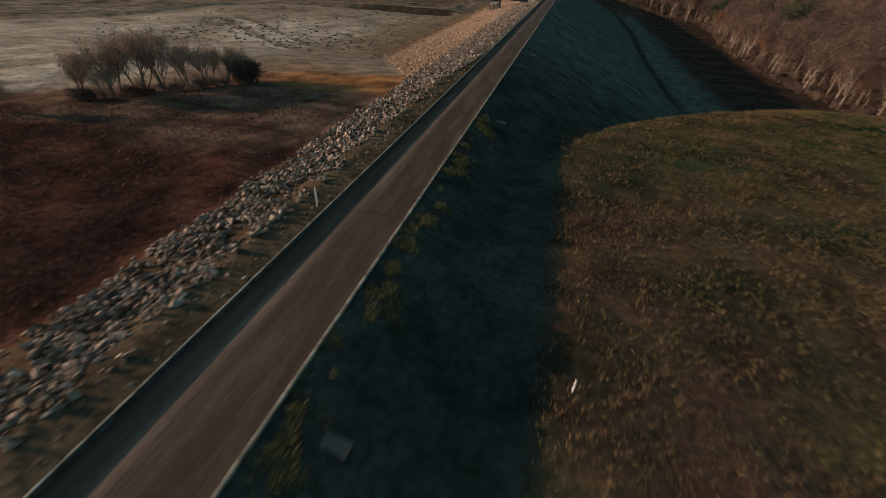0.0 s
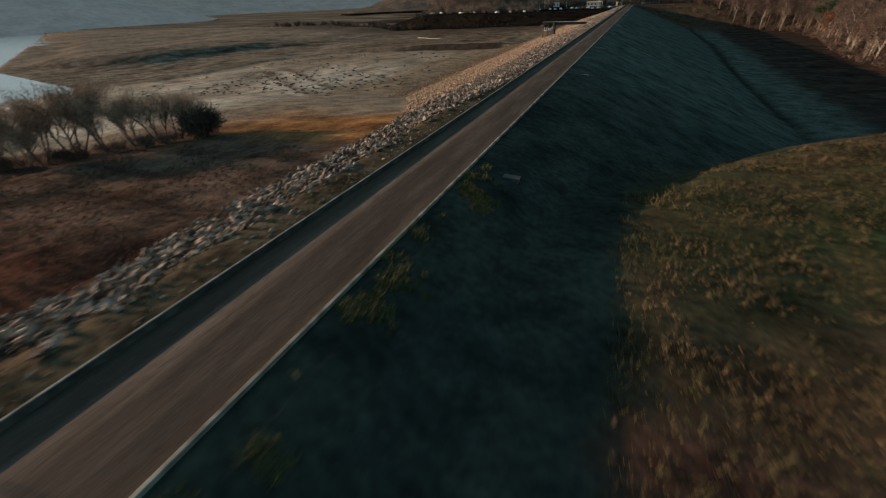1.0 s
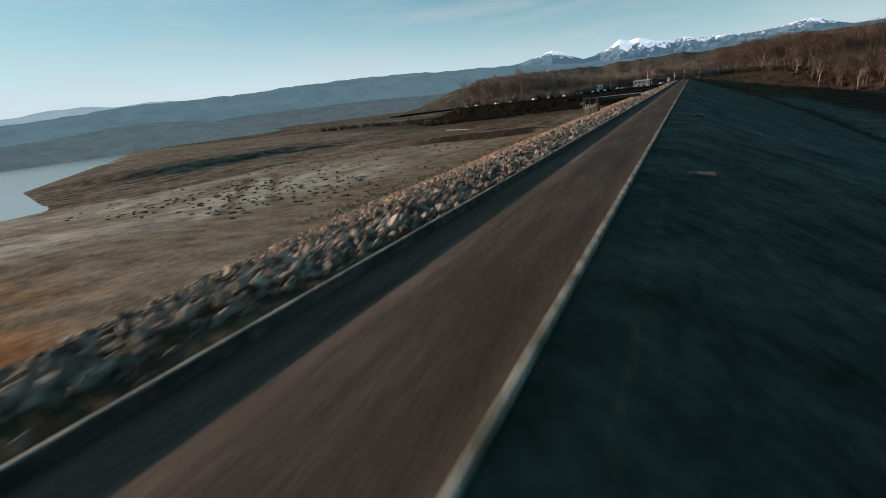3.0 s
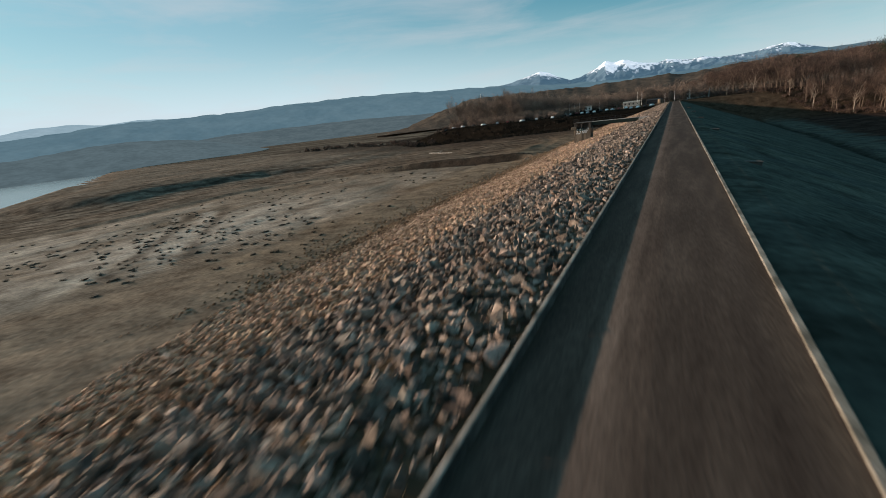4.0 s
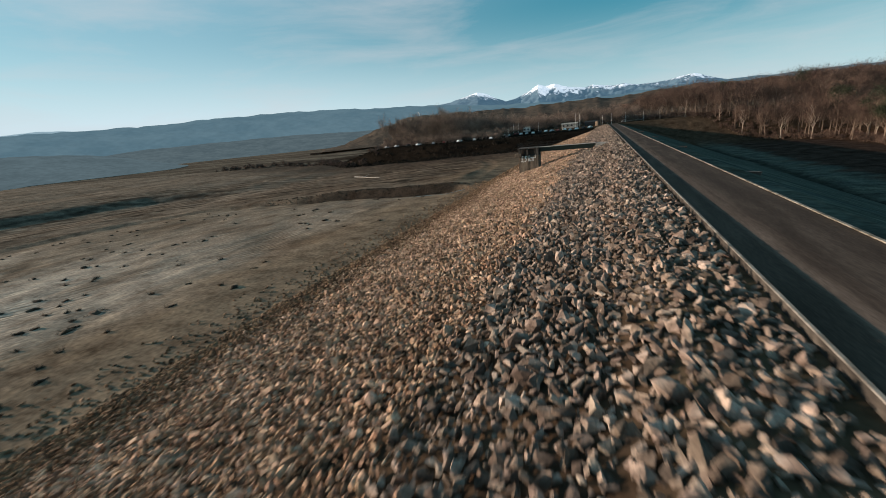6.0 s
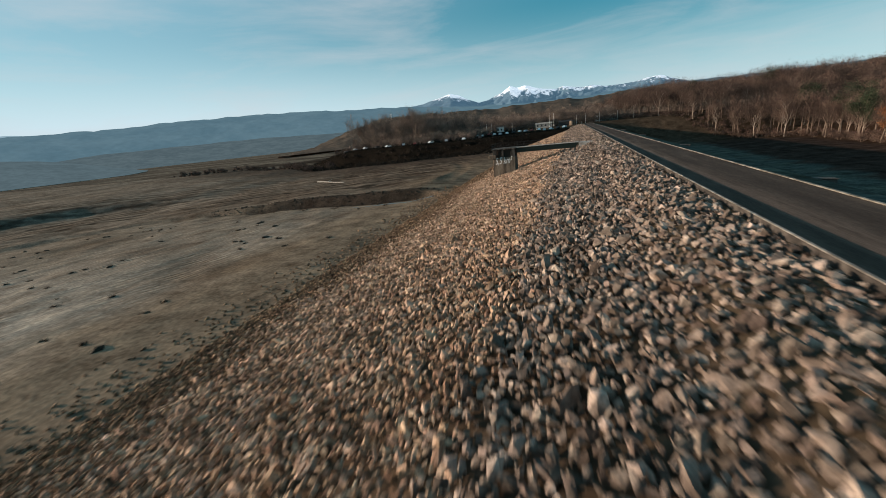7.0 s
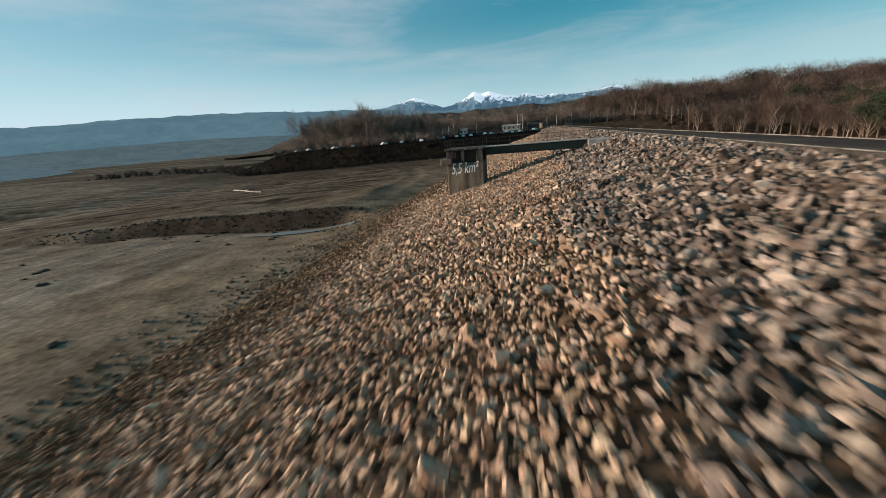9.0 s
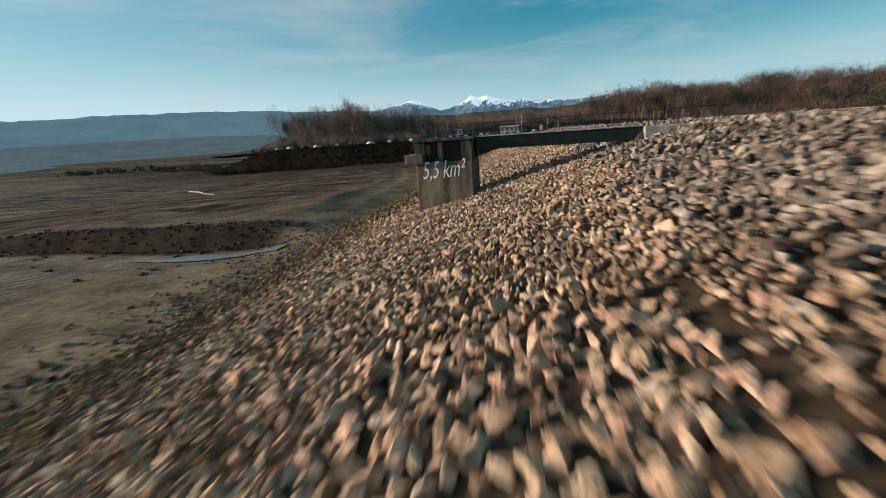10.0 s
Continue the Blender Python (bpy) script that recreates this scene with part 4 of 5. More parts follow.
woods("far_wood", oak_kinds, np.stack([wx, wy, height(wx, wy) - 0.2], -1), rs.uniform(0.75, 1.05, len(wx)) * (0.8 + 0.75 * sm(0, 45, wx)), 67, M_BARK, M_TWIG, "leafless brown wood beyond the end of the dam")

# poplars and willows on the far bank
POP = "bare upright poplar with a pale trunk on the far bank"
poplars = [tree("poplar_tree", tree_data(170 + i, 17, 0.2, (10, 4), 2200, 1.3, 0.03, up=1.0, ball=0.7, stem=0.85, bend=0.015), M_BARK, M_TWIG_P, POP, "tree", "poplars on the far bank") for i in range(4)]
rs = np.random.RandomState(70)
spots = [(x + rs.uniform(-2, 2), float(bank_foot(x)) + rs.uniform(24, 44)) for x in np.arange(-168, -62, 2.6)]
place_trees(poplars, [p for p in spots if rs.uniform() < 0.7 + 0.3 * sm(-168, -120, p[0]) if p[0] < -104], 71, 0.85, 1.12)
place_trees([copy_thing(p, pose(0, 0, 0)) for p in poplars], [p for p in spots if p[0] >= -104], 71, 0.6, 0.85)
low_poplars = [tree("poplar_tree", tree_data(175 + i, 10, 0.15, (9, 4), 1500, 1.0, 0.026, up=1.0, ball=0.6, stem=0.8, bend=0.02), M_BARK, M_TWIG_P, "young bare poplar near the dam's far end", "tree", "poplars on the far bank") for i in range(2)]
place_trees(low_poplars, [(x + rs.uniform(-2, 2), 438 + rs.uniform(-8, 10)) for x in np.arange(-62, 20, 5.0)], 77, 0.6, 1.0)
wx, wy = jittered(-185, 20, 425, 540, 7.5, rs)
keep = wy > bank_foot(wx) + 46
wx, wy = wx[keep], wy[keep]
pop_kinds = [tree_arrays(tree_data(180 + i, 15, 0.18, (7, 4), 700, 1.6, 0.07, up=0.9, ball=0.8, stem=0.8, drawn=0)) for i in range(5)]
woods("far_bank_wood", pop_kinds, np.stack([wx, wy, height(wx, wy) - 0.2], -1), rs.uniform(0.6, 1.0, len(wx)) * (0.6 + 0.4 * sm(-185, -130, wx)) * (1.3 - 0.55 * sm(-125, -90, wx)), 72, M_BARK, M_TWIG_P, "leafless riverside wood behind the poplars")
wx, wy = jittered(-380, -40, 335, 480, 4.0, rs)
keep = (np.abs(wy - bank_foot(wx) + 2) < 9) & (rs.uniform(0, 1, len(wx)) < 0.9 * sm(-225, -165, wx))
wx, wy = wx[keep], wy[keep]
shrub_kinds = [tree_arrays(tree_data(190 + i, 4.0, 0.06, (4, 3), 420, 0.8, 0.05, stem=0.6, stems=4, spread=0.5, drawn=0)) for i in range(4)]
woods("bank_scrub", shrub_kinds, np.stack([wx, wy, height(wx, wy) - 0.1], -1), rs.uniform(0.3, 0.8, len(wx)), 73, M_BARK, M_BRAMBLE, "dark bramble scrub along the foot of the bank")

wx = -400 + 240 * rs.uniform(0, 1, 150)
wy = bank_foot(wx) + 5 * waves(wx, 0 * wx, 45, 60) + rs.uniform(-7, 9, 150)
bush_kinds = [tree_arrays(tree_data(195 + i, 6.0, 0.08, (5, 3), 900, 0.8, 0.07, stem=0.6, stems=5, spread=0.5, low=0.15, drawn=0)) for i in range(3)]
woods("shore_bushes", bush_kinds, np.stack([wx, wy, height(wx, wy) - 0.1], -1), 0.2 + 1.0 * rs.beta(1.3, 2.6, 150), 79, M_BARK, M_TWIG, "brown leafless bushes along the old shore")
wx, wy = jittered(20, 119, 96, 450, 3.2, rs)
keep = (wx > wood_edge(wy) - 5) & (wx < wood_edge(wy) + 16)
wx, wy = wx[keep], wy[keep]
woods("wood_undergrowth", shrub_kinds, np.stack([wx, wy, height(wx, wy) - 0.1], -1), rs.uniform(0.4, 0.9, len(wx)), 75, M_BARK, M_TWIG, "brown undergrowth at the edge of the wood")

wx, wy = jittered(-175, 90, 372, 470, 4.5, rs)
keep = (np.abs(wy - np.interp(wx, [-175, -105, -66, -60, 20, 90], [416, 386, 386, 442, 452, 462])) < 9) & ((wx < -30) | (wx > 30) | (wy > 440))
wx, wy = wx[keep], wy[keep]
woods("bank_undergrowth", shrub_kinds, np.stack([wx, wy, height(wx, wy) - 0.1], -1), rs.uniform(0.9, 1.7, len(wx)), 76, M_BARK, M_TWIG_P, "bare brown undergrowth below the poplars")

# willow shrubs near the dam's start
willows = [tree("willow_bush", tree_data(200 + i, 8.5, 0.12, (7, 5), 7500, 0.55, 0.015, up=0.5, ball=0.32, stem=0.66, stems=4, spread=0.34, bend=0.045, low=0.42), M_BARK, M_WILLOW, "bare many-stemmed willow bush on the scrubby shore", "bush", "willow bushes") for i in range(3)]
for i, (x, y, k) in enumerate([(-48.5, 29, 0.78), (-45.5, 31.5, 0.95), (-43.5, 34, 1.12), (-42, 36.5, 0.95), (-40.2, 39, 0.82), (-37.6, 40.6, 0.8), (-35.6, 41.6, 0.72), (-34, 42.4, 0.68), (-44.8, 29.8, 0.6), (-52, 21, 0.6)]):
    m = pose(x, y, on_ground(x, y, 0.1), 2 * (i % 3 - 1), 0, 67 * i)
    w = willows[i % 3]
    if i < 3:
        w.matrix_basis = m
    else:
        w = copy_thing(w, m)
    w.scale = (k, k, k)
rs = np.random.RandomState(77)
wx = np.concatenate([rs.uniform(-49, -33, 46), rs.normal(-32.0, 0.7, 12)])
wy = np.concatenate([np.interp(wx[:46], [-49, -43, -33], [27, 33, 42.5]) + rs.normal(0, 1.0, 46), rs.normal(42.8, 0.7, 12)])
woods("willow_undergrowth", shrub_kinds, np.stack([wx, wy, height(wx, wy) - 0.1], -1), np.concatenate([rs.uniform(0.2, 0.5, 46), rs.uniform(0.7, 1.0, 12)]), 78, M_BARK, M_TWIG, "dark brown brushwood round the foot of the willows")

# ---- intake tower and footbridge ----
TY = 200.0
M_STAIN = material("black_streaked_concrete", [(0.02, 0.018, 0.016), (0.05, 0.045, 0.04), (0.16, 0.14, 0.12)], 1.5, 0.9, 0.3, 18.0, stretch=(1, 1, 0.15), bump_dist=0.01, spread=0.2)
tower = thing("intake_tower", "stained concrete intake tower standing in the stone slope", "tower", at=(0, 0, 0))
shaft = part("shaft", boxed(-22.8, -18.2, TY, TY + 4.6, -10, -1.7, 0.06), M_TOWER, tower)
part("ledge", boxed(-23.6, -22.1, TY - 0.4, TY + 1.4, -1.8, -1.05, 0.04), M_TOWER, tower)
for x0, x1 in ((-22.8, -22.0), (-20.9, -20.55), (-19.0, -18.2)):
    part("pillar", boxed(x0, x1, TY + 0.02, TY + 0.6, -1.7, -0.12, 0.03), M_STAIN, tower)
    part("pillar", boxed(x0, x1, TY + 4.0, TY + 4.58, -1.7, -0.12, 0.03), M_STAIN, tower)
# the housing fills the recess; its dark colour stands for the shade there
part("gate_housing", boxed(-22.5, -18.5, TY + 0.75, TY + 3.9, -1.7, -0.12, 0.03), M_GATE, tower, "gate housing coloured dark for the shade of the recess")
part("deck_slab", boxed(-23.0, -18.0, TY - 0.1, TY + 4.7, -0.12, 0.12, 0.03), M_STAIN, tower)
def railing(parent, a, b, n, z0=0.12, h=1.0):
    """Posts and two rails between two points, each a part of its own."""
    a, b = Vector(a), Vector(b)
    me = None
    for i in range(n):
        p = a.lerp(b, i / (n - 1))
        if me is None:
            ob = part("rail_post", boxed(-0.016, 0.016, -0.016, 0.016, 0, h), M_DARK, parent)
            me = ob.data
        else:
            ob = new("rail_post", me)
            ob.parent = parent
        ob.location = (p.x, p.y, z0)
    for z in (0.5, 1.0):
        bm = bmesh.new()
        tube(bm, (a.x, a.y, z0 + h * z), (b.x, b.y, z0 + h * z), 0.014, 0.014, 6)
        part("rail", bm, M_DARK, parent)


railing(tower, (-22.9, TY - 0.04, 0), (-18.1, TY - 0.04, 0), 5)
railing(tower, (-22.9, TY + 4.6, 0), (-18.1, TY + 4.6, 0), 5)
railing(tower, (-22.9, TY, 0), (-22.9, TY + 4.6, 0), 4)

cu = bpy.data.curves.new("painted_area_sign", "FONT")
cu.body, cu.size, cu.shear, cu.extrude, cu.align_x = "5,5 km\u00b2", 1.95, 0.35, 0.006, "CENTER"
cu.offset = 0.004
tmp = bpy.data.objects.new("lettering", cu)
scene.collection.objects.link(tmp)
bpy.context.view_layer.update()
me = bpy.data.meshes.new_from_object(tmp.evaluated_get(bpy.context.evaluated_depsgraph_get()))
bpy.data.objects.remove(tmp)
me.materials.clear()
me.materials.append(M_WHITE)
letters = new("lettering", me)
letters.parent = tower
letters["label"] = "white hand-painted lettering 5,5 km\u00b2"
letters.matrix_basis = pose(-20.6, TY - 0.012, -2.95, 90, -2.5, 0)
letters.scale = (0.58, 1.0, 1.0)

bridge = thing("footbridge", "dark green steel footbridge from the crest to the intake tower", "footbridge")
part("girder", boxed(-18.0, -5.6, TY + 0.9, TY + 1.1, -0.95, 0.0, 0.02), M_GIRDER, bridge)
part("girder", boxed(-18.0, -5.6, TY + 2.7, TY + 2.9, -0.95, 0.0, 0.02), M_GIRDER, bridge)
part("deck", boxed(-18.0, -5.6, TY + 0.8, TY + 3.0, 0.0, 0.1, 0.02), M_CONC, bridge, "pale concrete walkway")
for yy in (TY + 0.84, TY + 2.94):
    railing(bridge, (-17.9, yy, 0), (-5.7, yy, 0), 9, 0.1)
abut = thing("bridge_abutment", "grey concrete abutment that carries the footbridge on the slope", "abutment")
part("block", boxed(-5.6, -0.2, TY + 0.4, TY + 3.4, -2.4, 0.0, 0.05), M_CONC, abut)
for x in (-5.4, -3.4, -1.2):
    part("rail_post", boxed(x - 0.03, x + 0.03, TY + 0.45, TY + 0.51, 0.0, 1.1), M_DARK, abut)
part("handrail", boxed(-5.5, -0.3, TY + 0.45, TY + 0.5, 1.06, 1.12), M_DARK, abut)

# ---- stream in the old channel ----
sx = np.linspace(-38, -60, 38)
sy = np.interp(-sx, [28, 42, 80], [200, 204.5, 206.5]) - 1.0 * np.sin(sx / 7.0) * np.cos(205 / 9.0)
sw = (0.9 + 0.5 * np.sin(sx / 3.1)) * sm(-58, -46, sx) + 0.05
sz = np.array([float(min(height(a, b - 1.6), height(a, b + 0.4))) for a, b in zip(sx, sy)]) + 0.14
sv = np.concatenate([np.stack([sx, sy - 1.4 - sw, sz], -1), np.stack([sx, sy - 1.2 + 1.4 * sw, sz], -1)])
sf = [(i, i + 1, 38 + i + 1, 38 + i) for i in range(37)]
stream = raw("stream", sv, sf, M_WATER)
tagged(stream, "shallow stream reflecting the sky in the bed's channel", "water", kind="structure")

# ---- rocks that lie under the end of the path ----
rs = np.random.RandomState(81)
rock_meshes = []
for vs, fs in SH_LOW:
    me = bpy.data.meshes.new("rock")
    me.from_pydata([tuple(v) for v in vs], [], [tuple(int(k) for k in f) for f in fs])
    me.polygons.foreach_set("use_smooth", [False] * len(me.polygons))
    me.materials.append(M_ROCK_TO)
    rock_meshes.append(me)
x, y = jittered(-17, -11, 170, 175, 0.3, rs)
for i in range(len(x)):
    ob = new("rock", rock_meshes[i % len(rock_meshes)])
    s = 0.28 + 0.42 * rs.beta(1.6, 3.2)
    ob.parent = riprap
    ob.matrix_basis = Matrix.LocRotScale((x[i], y[i], float(height(x[i], y[i])) + s * rs.uniform(0.05, 0.3)),
                                         Euler((rs.normal(0, 0.6), rs.normal(0, 0.6), rs.uniform(0, 6.28))), (s, s, s))


# ---- grass, scrub and clumps ----
def tufts(name, x, y, rs, blades, lo, hi, wide, mat, label, category, lean=0.5, sink=0.02):
    n = len(x)
    z = height(x, y) - sink
    k = np.repeat(np.arange(n), blades)
    m = len(k)
    a = rs.uniform(0, 6.283, m)
    size = np.repeat(rs.uniform(lo, hi, n), blades) * rs.uniform(0.6, 1.2, m)
    o = np.stack([x[k] + rs.normal(0, 0.12, m), y[k] + rs.normal(0, 0.12, m), z[k]], -1)
    d = np.stack([np.cos(a) * lean, np.sin(a) * lean, np.ones(m)], -1) * size[:, None]
    side = np.stack([-np.sin(a), np.cos(a), np.zeros(m)], -1) * (wide * rs.uniform(0.6, 1.4, m))[:, None]
    v = np.stack([o - side, o + side, o + d], 1).reshape(-1, 3)
    ob = raw(name, v, np.arange(len(v)).reshape(-1, 3), mat)
    return tagged(ob, label, category, kind="stuff")


rs = np.random.RandomState(82)
# tufts begin at the dam's shadow edge, which makes the lit border crisper
x, y = jittered(16, 75, -25, 82, 0.36, rs)
den = waves(x, y, 83, 9) + 0.5 * waves(x, y, 84, 3.5)
keep = (y < field_edge(x) + 4) & (den + rs.normal(0, 0.3, len(x)) > -0.35)
tufts("field_grass", x[keep], y[keep], rs, 6, 0.12, 0.5, 0.022, M_GRASS, "rough yellow-green winter grass on the sunlit field", "grass")
x, y = jittered(5.78, 8.8, -25, 125, 0.17, rs)
den = waves(x * 1.5, y, 85, 8) + 0.8 * waves(x, y, 86, 2.2)
keep = den + rs.normal(0, 0.15, len(x)) - 0.55 * np.abs(x - 6.7) - 2.5 * sm(32, 44, y) + 2.2 * np.exp(-((y - 66) / 1.6) ** 2) + 2.2 * np.exp(-((y - 111) / 1.4) ** 2) > 0.15
tufts("verge_grass", x[keep], y[keep], rs, 14, 0.08, 0.36, 0.014, M_VERGE, "long yellowish grass along the kerb of the road", "grass", lean=0.7)
x, y = jittered(-70, -8, -30, 52, 0.42, rs)
den = waves(x, y, 87, 12) + 0.5 * waves(x, y, 88, 4)
keep = (den + rs.normal(0, 0.5, len(x)) > -0.6) & (height(x, y) < plain_height(x, y) + 0.1) & (y - 0.9 * np.minimum(x + 36, 0) < 36 + 5 * den)
tufts("scrub", x[keep], y[keep], rs, 9, 0.1, 0.34, 0.02, M_REDGRASS, "low red-brown scrub on the old shore", "scrub", lean=0.9)
x, y = jittered(-3.4, 0.0, -30, 75, 0.45, rs)
keep = waves(x, y, 89, 6) + rs.normal(0, 0.4, len(x)) > 0.1
tufts("dry_verge", x[keep], y[keep], rs, 6, 0.12, 0.35, 0.025, M_GRASS, "thin dry grass between the stones and the parapet", "grass")

# dark clumps left on the drying mud
x, y = jittered(-135, -42, 88, 215, 2.1, rs)
den = np.exp(-(((x + 76) / 30) ** 2 + ((y - 112) / 17) ** 2)) * 1.1 + 0.06 + 0.3 * waves(x, y, 91, 26) + 0.5 * np.exp(-(((y - 100.5) - 0.72 * (-x - 60) + 5) / 4) ** 2) * (y < 140)
keep = rs.uniform(0, 1, len(x)) < np.clip(den, 0, 1) * 0.55
x, y = x[keep], y[keep]
s = 0.35 + 1.5 * rs.beta(1.2, 3.5, len(x))
M_CLUMP = material("dark_dead_weed", [(0.03, 0.022, 0.015), (0.07, 0.05, 0.032)], 2.0, 0.95, 0.5, 14.0, per_island=True)
clump_shapes = [(v * np.array((1.3, 1.0, 0.55)), f) for v, f in rock_shapes(8, 9, 12)]
mud = scatter("mud_clumps", clump_shapes, np.stack([x, y, height(x, y) + 0.04], -1), s, rs, M_CLUMP, None, 0.15)
tagged(mud, "dark clumps of dead weed on the drying mud", "clumps", kind="stuff")
k = np.repeat(np.arange(len(x)), 5)
tufts("mud_weeds", x[k] + rs.normal(0, 0.35, len(k)) * s[k], y[k] + rs.normal(0, 0.28, len(k)) * s[k], rs, 5, 0.15, 0.42, 0.05, M_CLUMP, "dry dark weed stalks on the mud", "weeds", lean=0.9)
# stones that have rolled to the toe, and along the cut bank
x, y = jittered(-52, -30, 60, 215, 0.5, rs)
d = plain_height(x, y) - (-0.02 - (-2.4 - x) * 0.28)
keep = (d > -0.1) & (d < 1.6) & (rs.uniform(0, 1, len(x)) < 0.9 * np.exp(-np.clip(d, 0, 9) * 1.6))
x, y = x[keep], y[keep]
s = rs.uniform(0.14, 0.5, len(x))
toe = scatter("toe_stones", SH_LOW, np.stack([x, y, height(x, y) + 0.05], -1), s, rs, M_ROCK_M, None)
tagged(toe, "stray tan stones at the foot of the slope", "stones", kind="stuff")
x, y = -38 - 74 * rs.uniform(0, 1, 9000), 195 + 24 * rs.uniform(0, 1, 9000)
keep = np.abs(from_channel(x, y) - 4.2) < 2.2
x, y = x[keep][:450], y[keep][:450]
s = rs.uniform(0.2, 0.6, len(x))
cut = scatter("bank_stones", SH_LOW, np.stack([x, y, height(x, y) + 0.05], -1), s, rs, M_CLUMP, None)
tagged(cut, "dark stones and clods on the channel's cut bank", "stones", kind="stuff")


x, y = jittered(-320, -30, 340, 440, 1.3, rs)
keep = (np.abs(y - bank_foot(x) - 5) < 8) & (rs.uniform(0, 1, len(x)) < sm(-225, -170, x))
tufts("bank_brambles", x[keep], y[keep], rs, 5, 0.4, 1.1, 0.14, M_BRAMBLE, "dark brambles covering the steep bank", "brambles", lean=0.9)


# ---- small things on and beside the crest ----
def slab_cover():
    t = thing("inspection_chamber", "low concrete inspection chamber with a worn lid in the grass", "chamber", "chambers along the crest")
    part("chamber", boxed(-0.55, 0.55, -0.3, 0.3, -0.3, 0.12, 0.03), M_LID, t)
    part("lid", boxed(-0.6, 0.6, -0.34, 0.34, 0.124, 0.18, 0.02), M_LID, t, "worn concrete lid")
    return t


first = slab_cover()
for i, (cx, cy) in enumerate([(8.4, -6.3), (8.5, 34.2), (8.3, 76.6), (8.5, 111), (8.2, 145), (7.9, 178), (7.6, 212), (7.4, 246)]):
    m = pose(cx, cy, on_ground(cx, cy), 0, 4, (7 * i) % 11 - 5)
    if i == 0:
        first.matrix_basis = m
    else:
        copy_thing(first, m)


def marker_post(x, y, tall):
    t = thing("marker_post", "slim white marker post standing in the ground", "post", "white marker posts", (x, y, on_ground(x, y)))
    bm = bmesh.new()
    tube(bm, (0, 0, -0.2), (0, 0, tall), 0.042, 0.038, 10)
    part("post", bm, M_WHITE, t)
    bm = bmesh.new()
    tube(bm, (0, 0, tall), (0, 0, tall + 0.05), 0.065, 0.03, 10)
    part("cap", bm, M_CONC, t)
    return t


marker_post(-0.75, 8.6, 1.5)
marker_post(17.7, 0.4, 0.9)
marker_post(-0.6, 398, 1.6)

log = thing("stranded_log", "long pale dead trunk stranded on the dry lake bed", "log")
bm = bmesh.new()
pts = [Vector((-119, 277, 0)), Vector((-111, 272.5, 0)), Vector((-103, 265.5, 0)), Vector((-96, 261, 0))]
for p in pts:
    p.z = on_ground(p.x, p.y) + 0.2
for i in range(3):
    tube(bm, pts[i], pts[i + 1], 0.3 - 0.06 * i, 0.24 - 0.06 * i, 8)
part("trunk", bm, M_CONC, log)
bm = bmesh.new()
tube(bm, pts[1], pts[1] + Vector((1.5, 2.4, 0.9)), 0.1, 0.03, 6)
part("branch", bm, M_CONC, log)


# ---- the far bank: cars, buildings, masts ----
def car(color, label):
    t = thing("parked_car", label, "car", "cars parked on the far bank")
    bm = bmesh.new()
    prof = [(-2.1, 0.35), (-2.12, 0.75), (-1.5, 0.88), (-0.9, 1.42), (0.8, 1.46), (1.6, 0.95), (2.1, 0.9), (2.12, 0.35)]
    a = [bm.verts.new((px, -0.85, pz)) for px, pz in prof]
    b = [bm.verts.new((px, 0.85, pz)) for px, pz in prof]
    bm.faces.new(a[::-1])
    bm.faces.new(b)
    for i in range(len(prof)):
        j = (i + 1) % len(prof)
        bm.faces.new((a[i], a[j], b[j], b[i]))
    part("body", bm, color, t)
    for sy in (-0.86, 0.86):
        part("side_window", boxed(-0.85, 0.95, sy - 0.01, sy + 0.01, 0.95, 1.36), M_DARK, t)
        for wx in (-1.3, 1.3):
            bm = bmesh.new()
            tube(bm, (wx, sy - 0.1, 0.32), (wx, sy + 0.1, 0.32), 0.32, 0.32, 12)
            part("wheel", bm, M_DARK, t)
    return t


M_SILVER = plain("silver_paint", (0.5, 0.5, 0.52), 0.35)
M_REDCAR = plain("dull_red_paint", (0.25, 0.05, 0.04), 0.4)
M_WHITECAR = plain("white_car_paint", (0.8, 0.8, 0.8), 0.3)
cars = [car(M_WHITECAR, "white car parked on the far bank"), car(M_SILVER, "silver car parked on the far bank"), car(M_DARK, "dark car parked on the far bank"), car(M_REDCAR, "dull red car parked on the far bank")]
rs = np.random.RandomState(92)
lots = [(x, float(bank_foot(x)) + rs.uniform(13, 19)) for x in np.arange(-170, -58, 11.0)] + [(x, 402 + rs.uniform(-4, 6)) for x in np.arange(-70, -8, 4.2)]
used = set()
for i, (cx, cy) in enumerate(lots):
    k = (0, 1, 0, 2, 0, 1, 3)[i % 7]
    m = pose(cx, cy, on_ground(cx, cy) + 0.02, 0, 0, rs.uniform(60, 120))
    if k not in used:
        used.add(k)
        cars[k].matrix_basis = m
    else:
        copy_thing(cars[k], m)


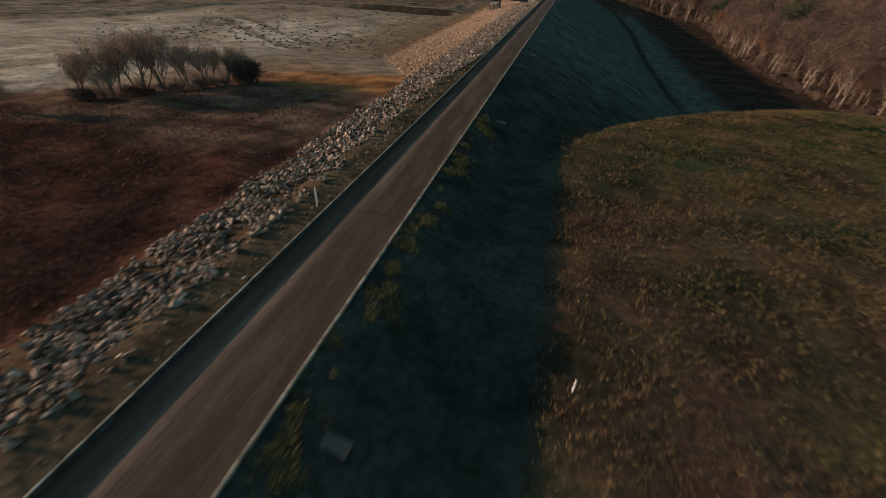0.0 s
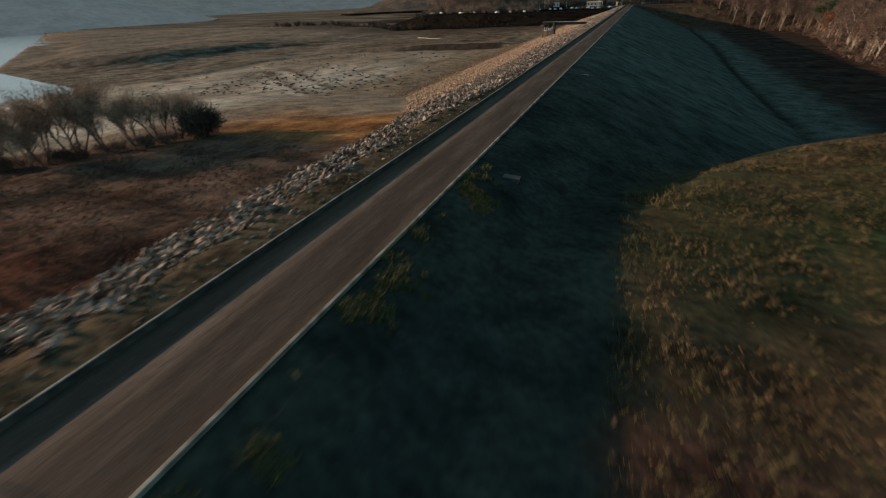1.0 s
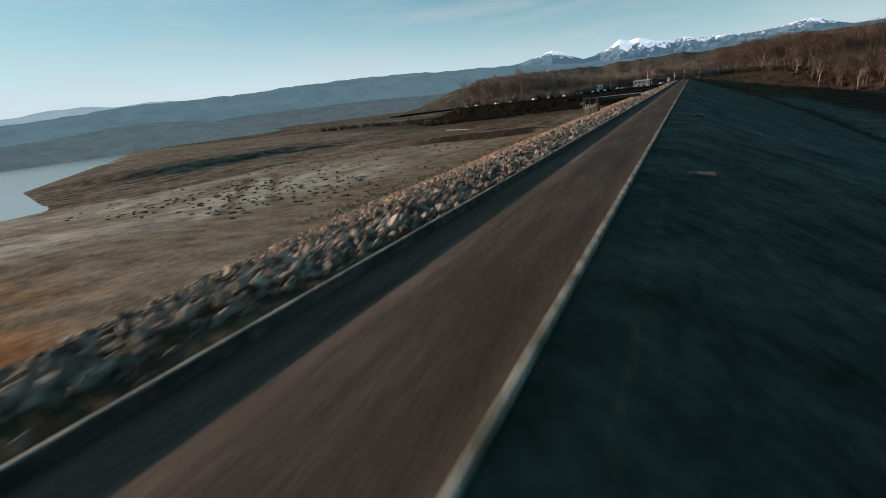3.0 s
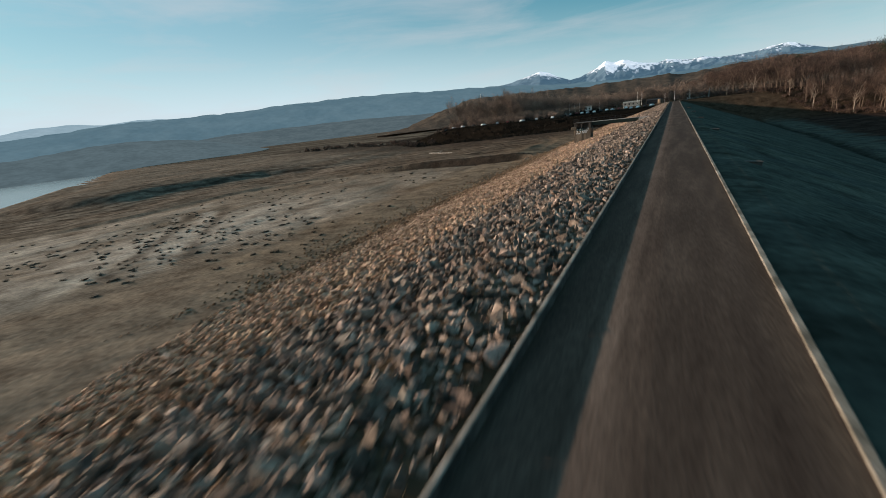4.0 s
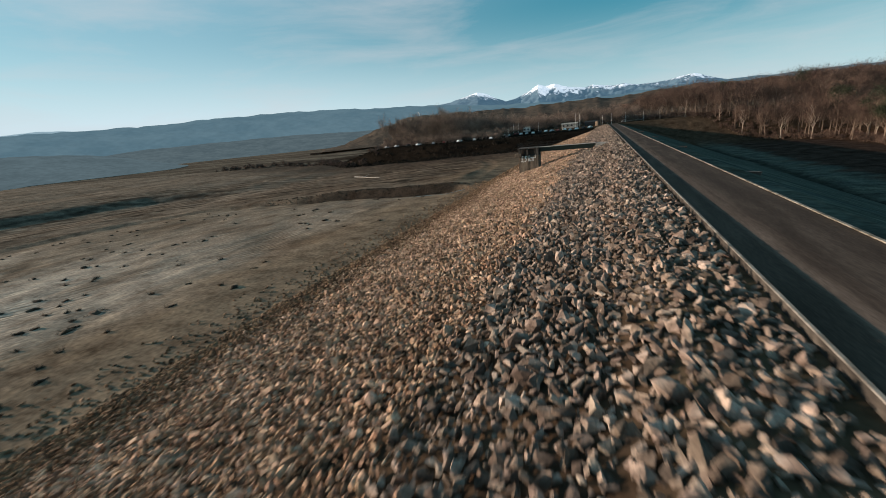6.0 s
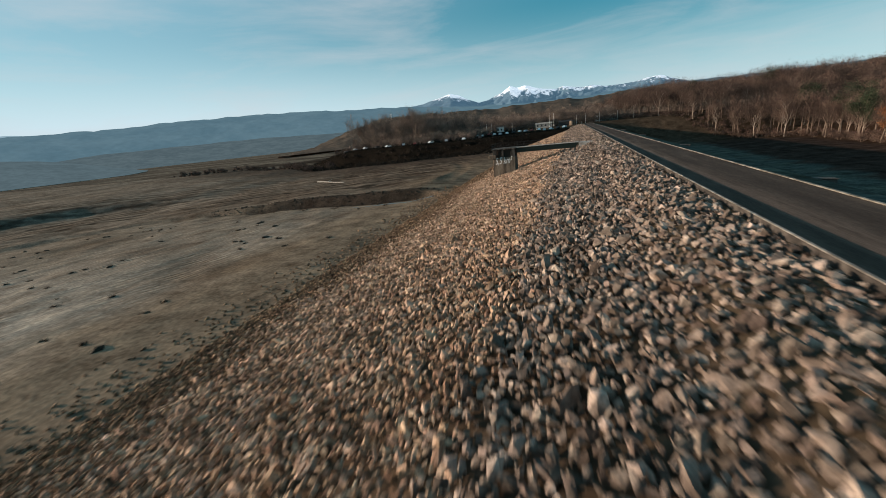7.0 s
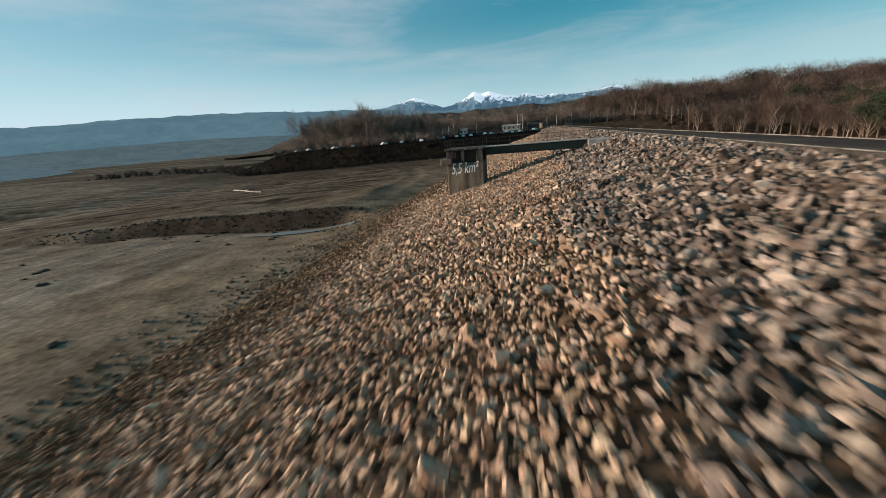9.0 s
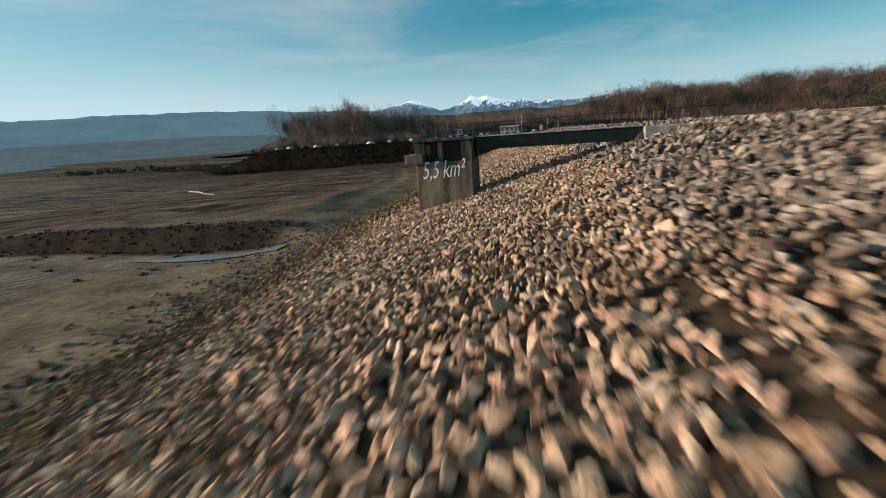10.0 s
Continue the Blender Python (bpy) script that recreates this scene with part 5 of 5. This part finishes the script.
def low_building(x, y, w, d, h, wall, roof, label, windows, yaw=0.0):
    t = thing("building", label, "building")
    t.matrix_basis = pose(x, y, on_ground(x, y), 0, 0, yaw)
    part("wall", boxed(-w / 2, w / 2, -d / 2, d / 2, -0.4, h, 0.03), wall, t)
    bm = bmesh.new()
    v = [bm.verts.new(p) for p in ((-w / 2 - 0.3, -d / 2 - 0.3, h), (w / 2 + 0.3, -d / 2 - 0.3, h), (w / 2 + 0.3, d / 2 + 0.3, h), (-w / 2 - 0.3, d / 2 + 0.3, h), (-w / 2 - 0.3, 0, h + d * 0.16), (w / 2 + 0.3, 0, h + d * 0.16))]
    for f in ((0, 1, 5, 4), (2, 3, 4, 5), (1, 2, 5), (3, 0, 4), (3, 2, 1, 0)):
        bm.faces.new([v[k] for k in f])
    part("roof", bm, roof, t)
    for i in range(windows):
        cx = -w / 2 + (i + 0.5) * w / windows
        win = part("window", boxed(cx - 0.5, cx + 0.5, -d / 2 - 0.03, -d / 2 + 0.05, 1.0, min(h - 0.3, 2.2)), M_DARK, t)
        part("sill", boxed(cx - 0.6, cx + 0.6, -d / 2 - 0.1, -d / 2 + 0.02, 0.9, 0.98), wall, win)
    return t


M_ROOF = material("weathered_tiles", [(0.12, 0.07, 0.05), (0.2, 0.12, 0.085)], 1.0, 0.9, 0.3, 12.0)
low_building(-25.5, 424, 11, 6, 2.7, M_CONC, M_CONC, "low white building with dark windows by the car park", 4)
low_building(-11, 426, 8, 6, 2.6, M_DARK, M_DARK, "low dark shed beside the white building", 2)
low_building(18, 462, 13, 8, 4.5, M_WHITE, M_ROOF, "white house among the bare trees", 4, 20)
low_building(-58, 432, 5, 4, 3.0, M_WHITE, M_CONC, "small white kiosk on the far bank", 2)


def mast(x, y, tall, r, label, z=None):
    t = thing("mast", label, "mast", "pale masts at the dam's end" if z is None else "", (x, y, on_ground(x, y) if z is None else z))
    bm = bmesh.new()
    tube(bm, (0, 0, -0.2), (0, 0, tall), r, r * 0.6, 8)
    part("pole", bm, M_WHITE, t)
    part("foot", boxed(-0.25, 0.25, -0.25, 0.25, -0.2, 0.15), M_CONC, t)
    return t


for x, y, h in [(-21.5, 421, 9.5), (-18.5, 421, 9.5), (-62, 418, 7), (-66, 420, 7), (-70, 419, 6.5), (2.5, 425, 7), (-3.5, 420, 6.5), (12, 432, 7), (-48, 424, 6), (24, 436, 6.5)]:
    mast(x, y, h, 0.11, "pale slender mast at the end of the dam")
mast(-412, 1046, 11, 0.8, "white mast on the distant wooded hill", 46)
tank = thing("round_tank", "dark round tank between the shed and the road", "tank", at=(-6.2, 420, on_ground(-6.2, 420)))
bm = bmesh.new()
tube(bm, (0, 0, -0.2), (0, 0, 2.8), 1.8, 1.8, 20)
part("shell", bm, M_TOWER, tank)
bm = bmesh.new()
tube(bm, (0, 0, 2.8), (0, 0, 3.2), 1.85, 0.5, 20)
part("cover", bm, M_DARK, tank)
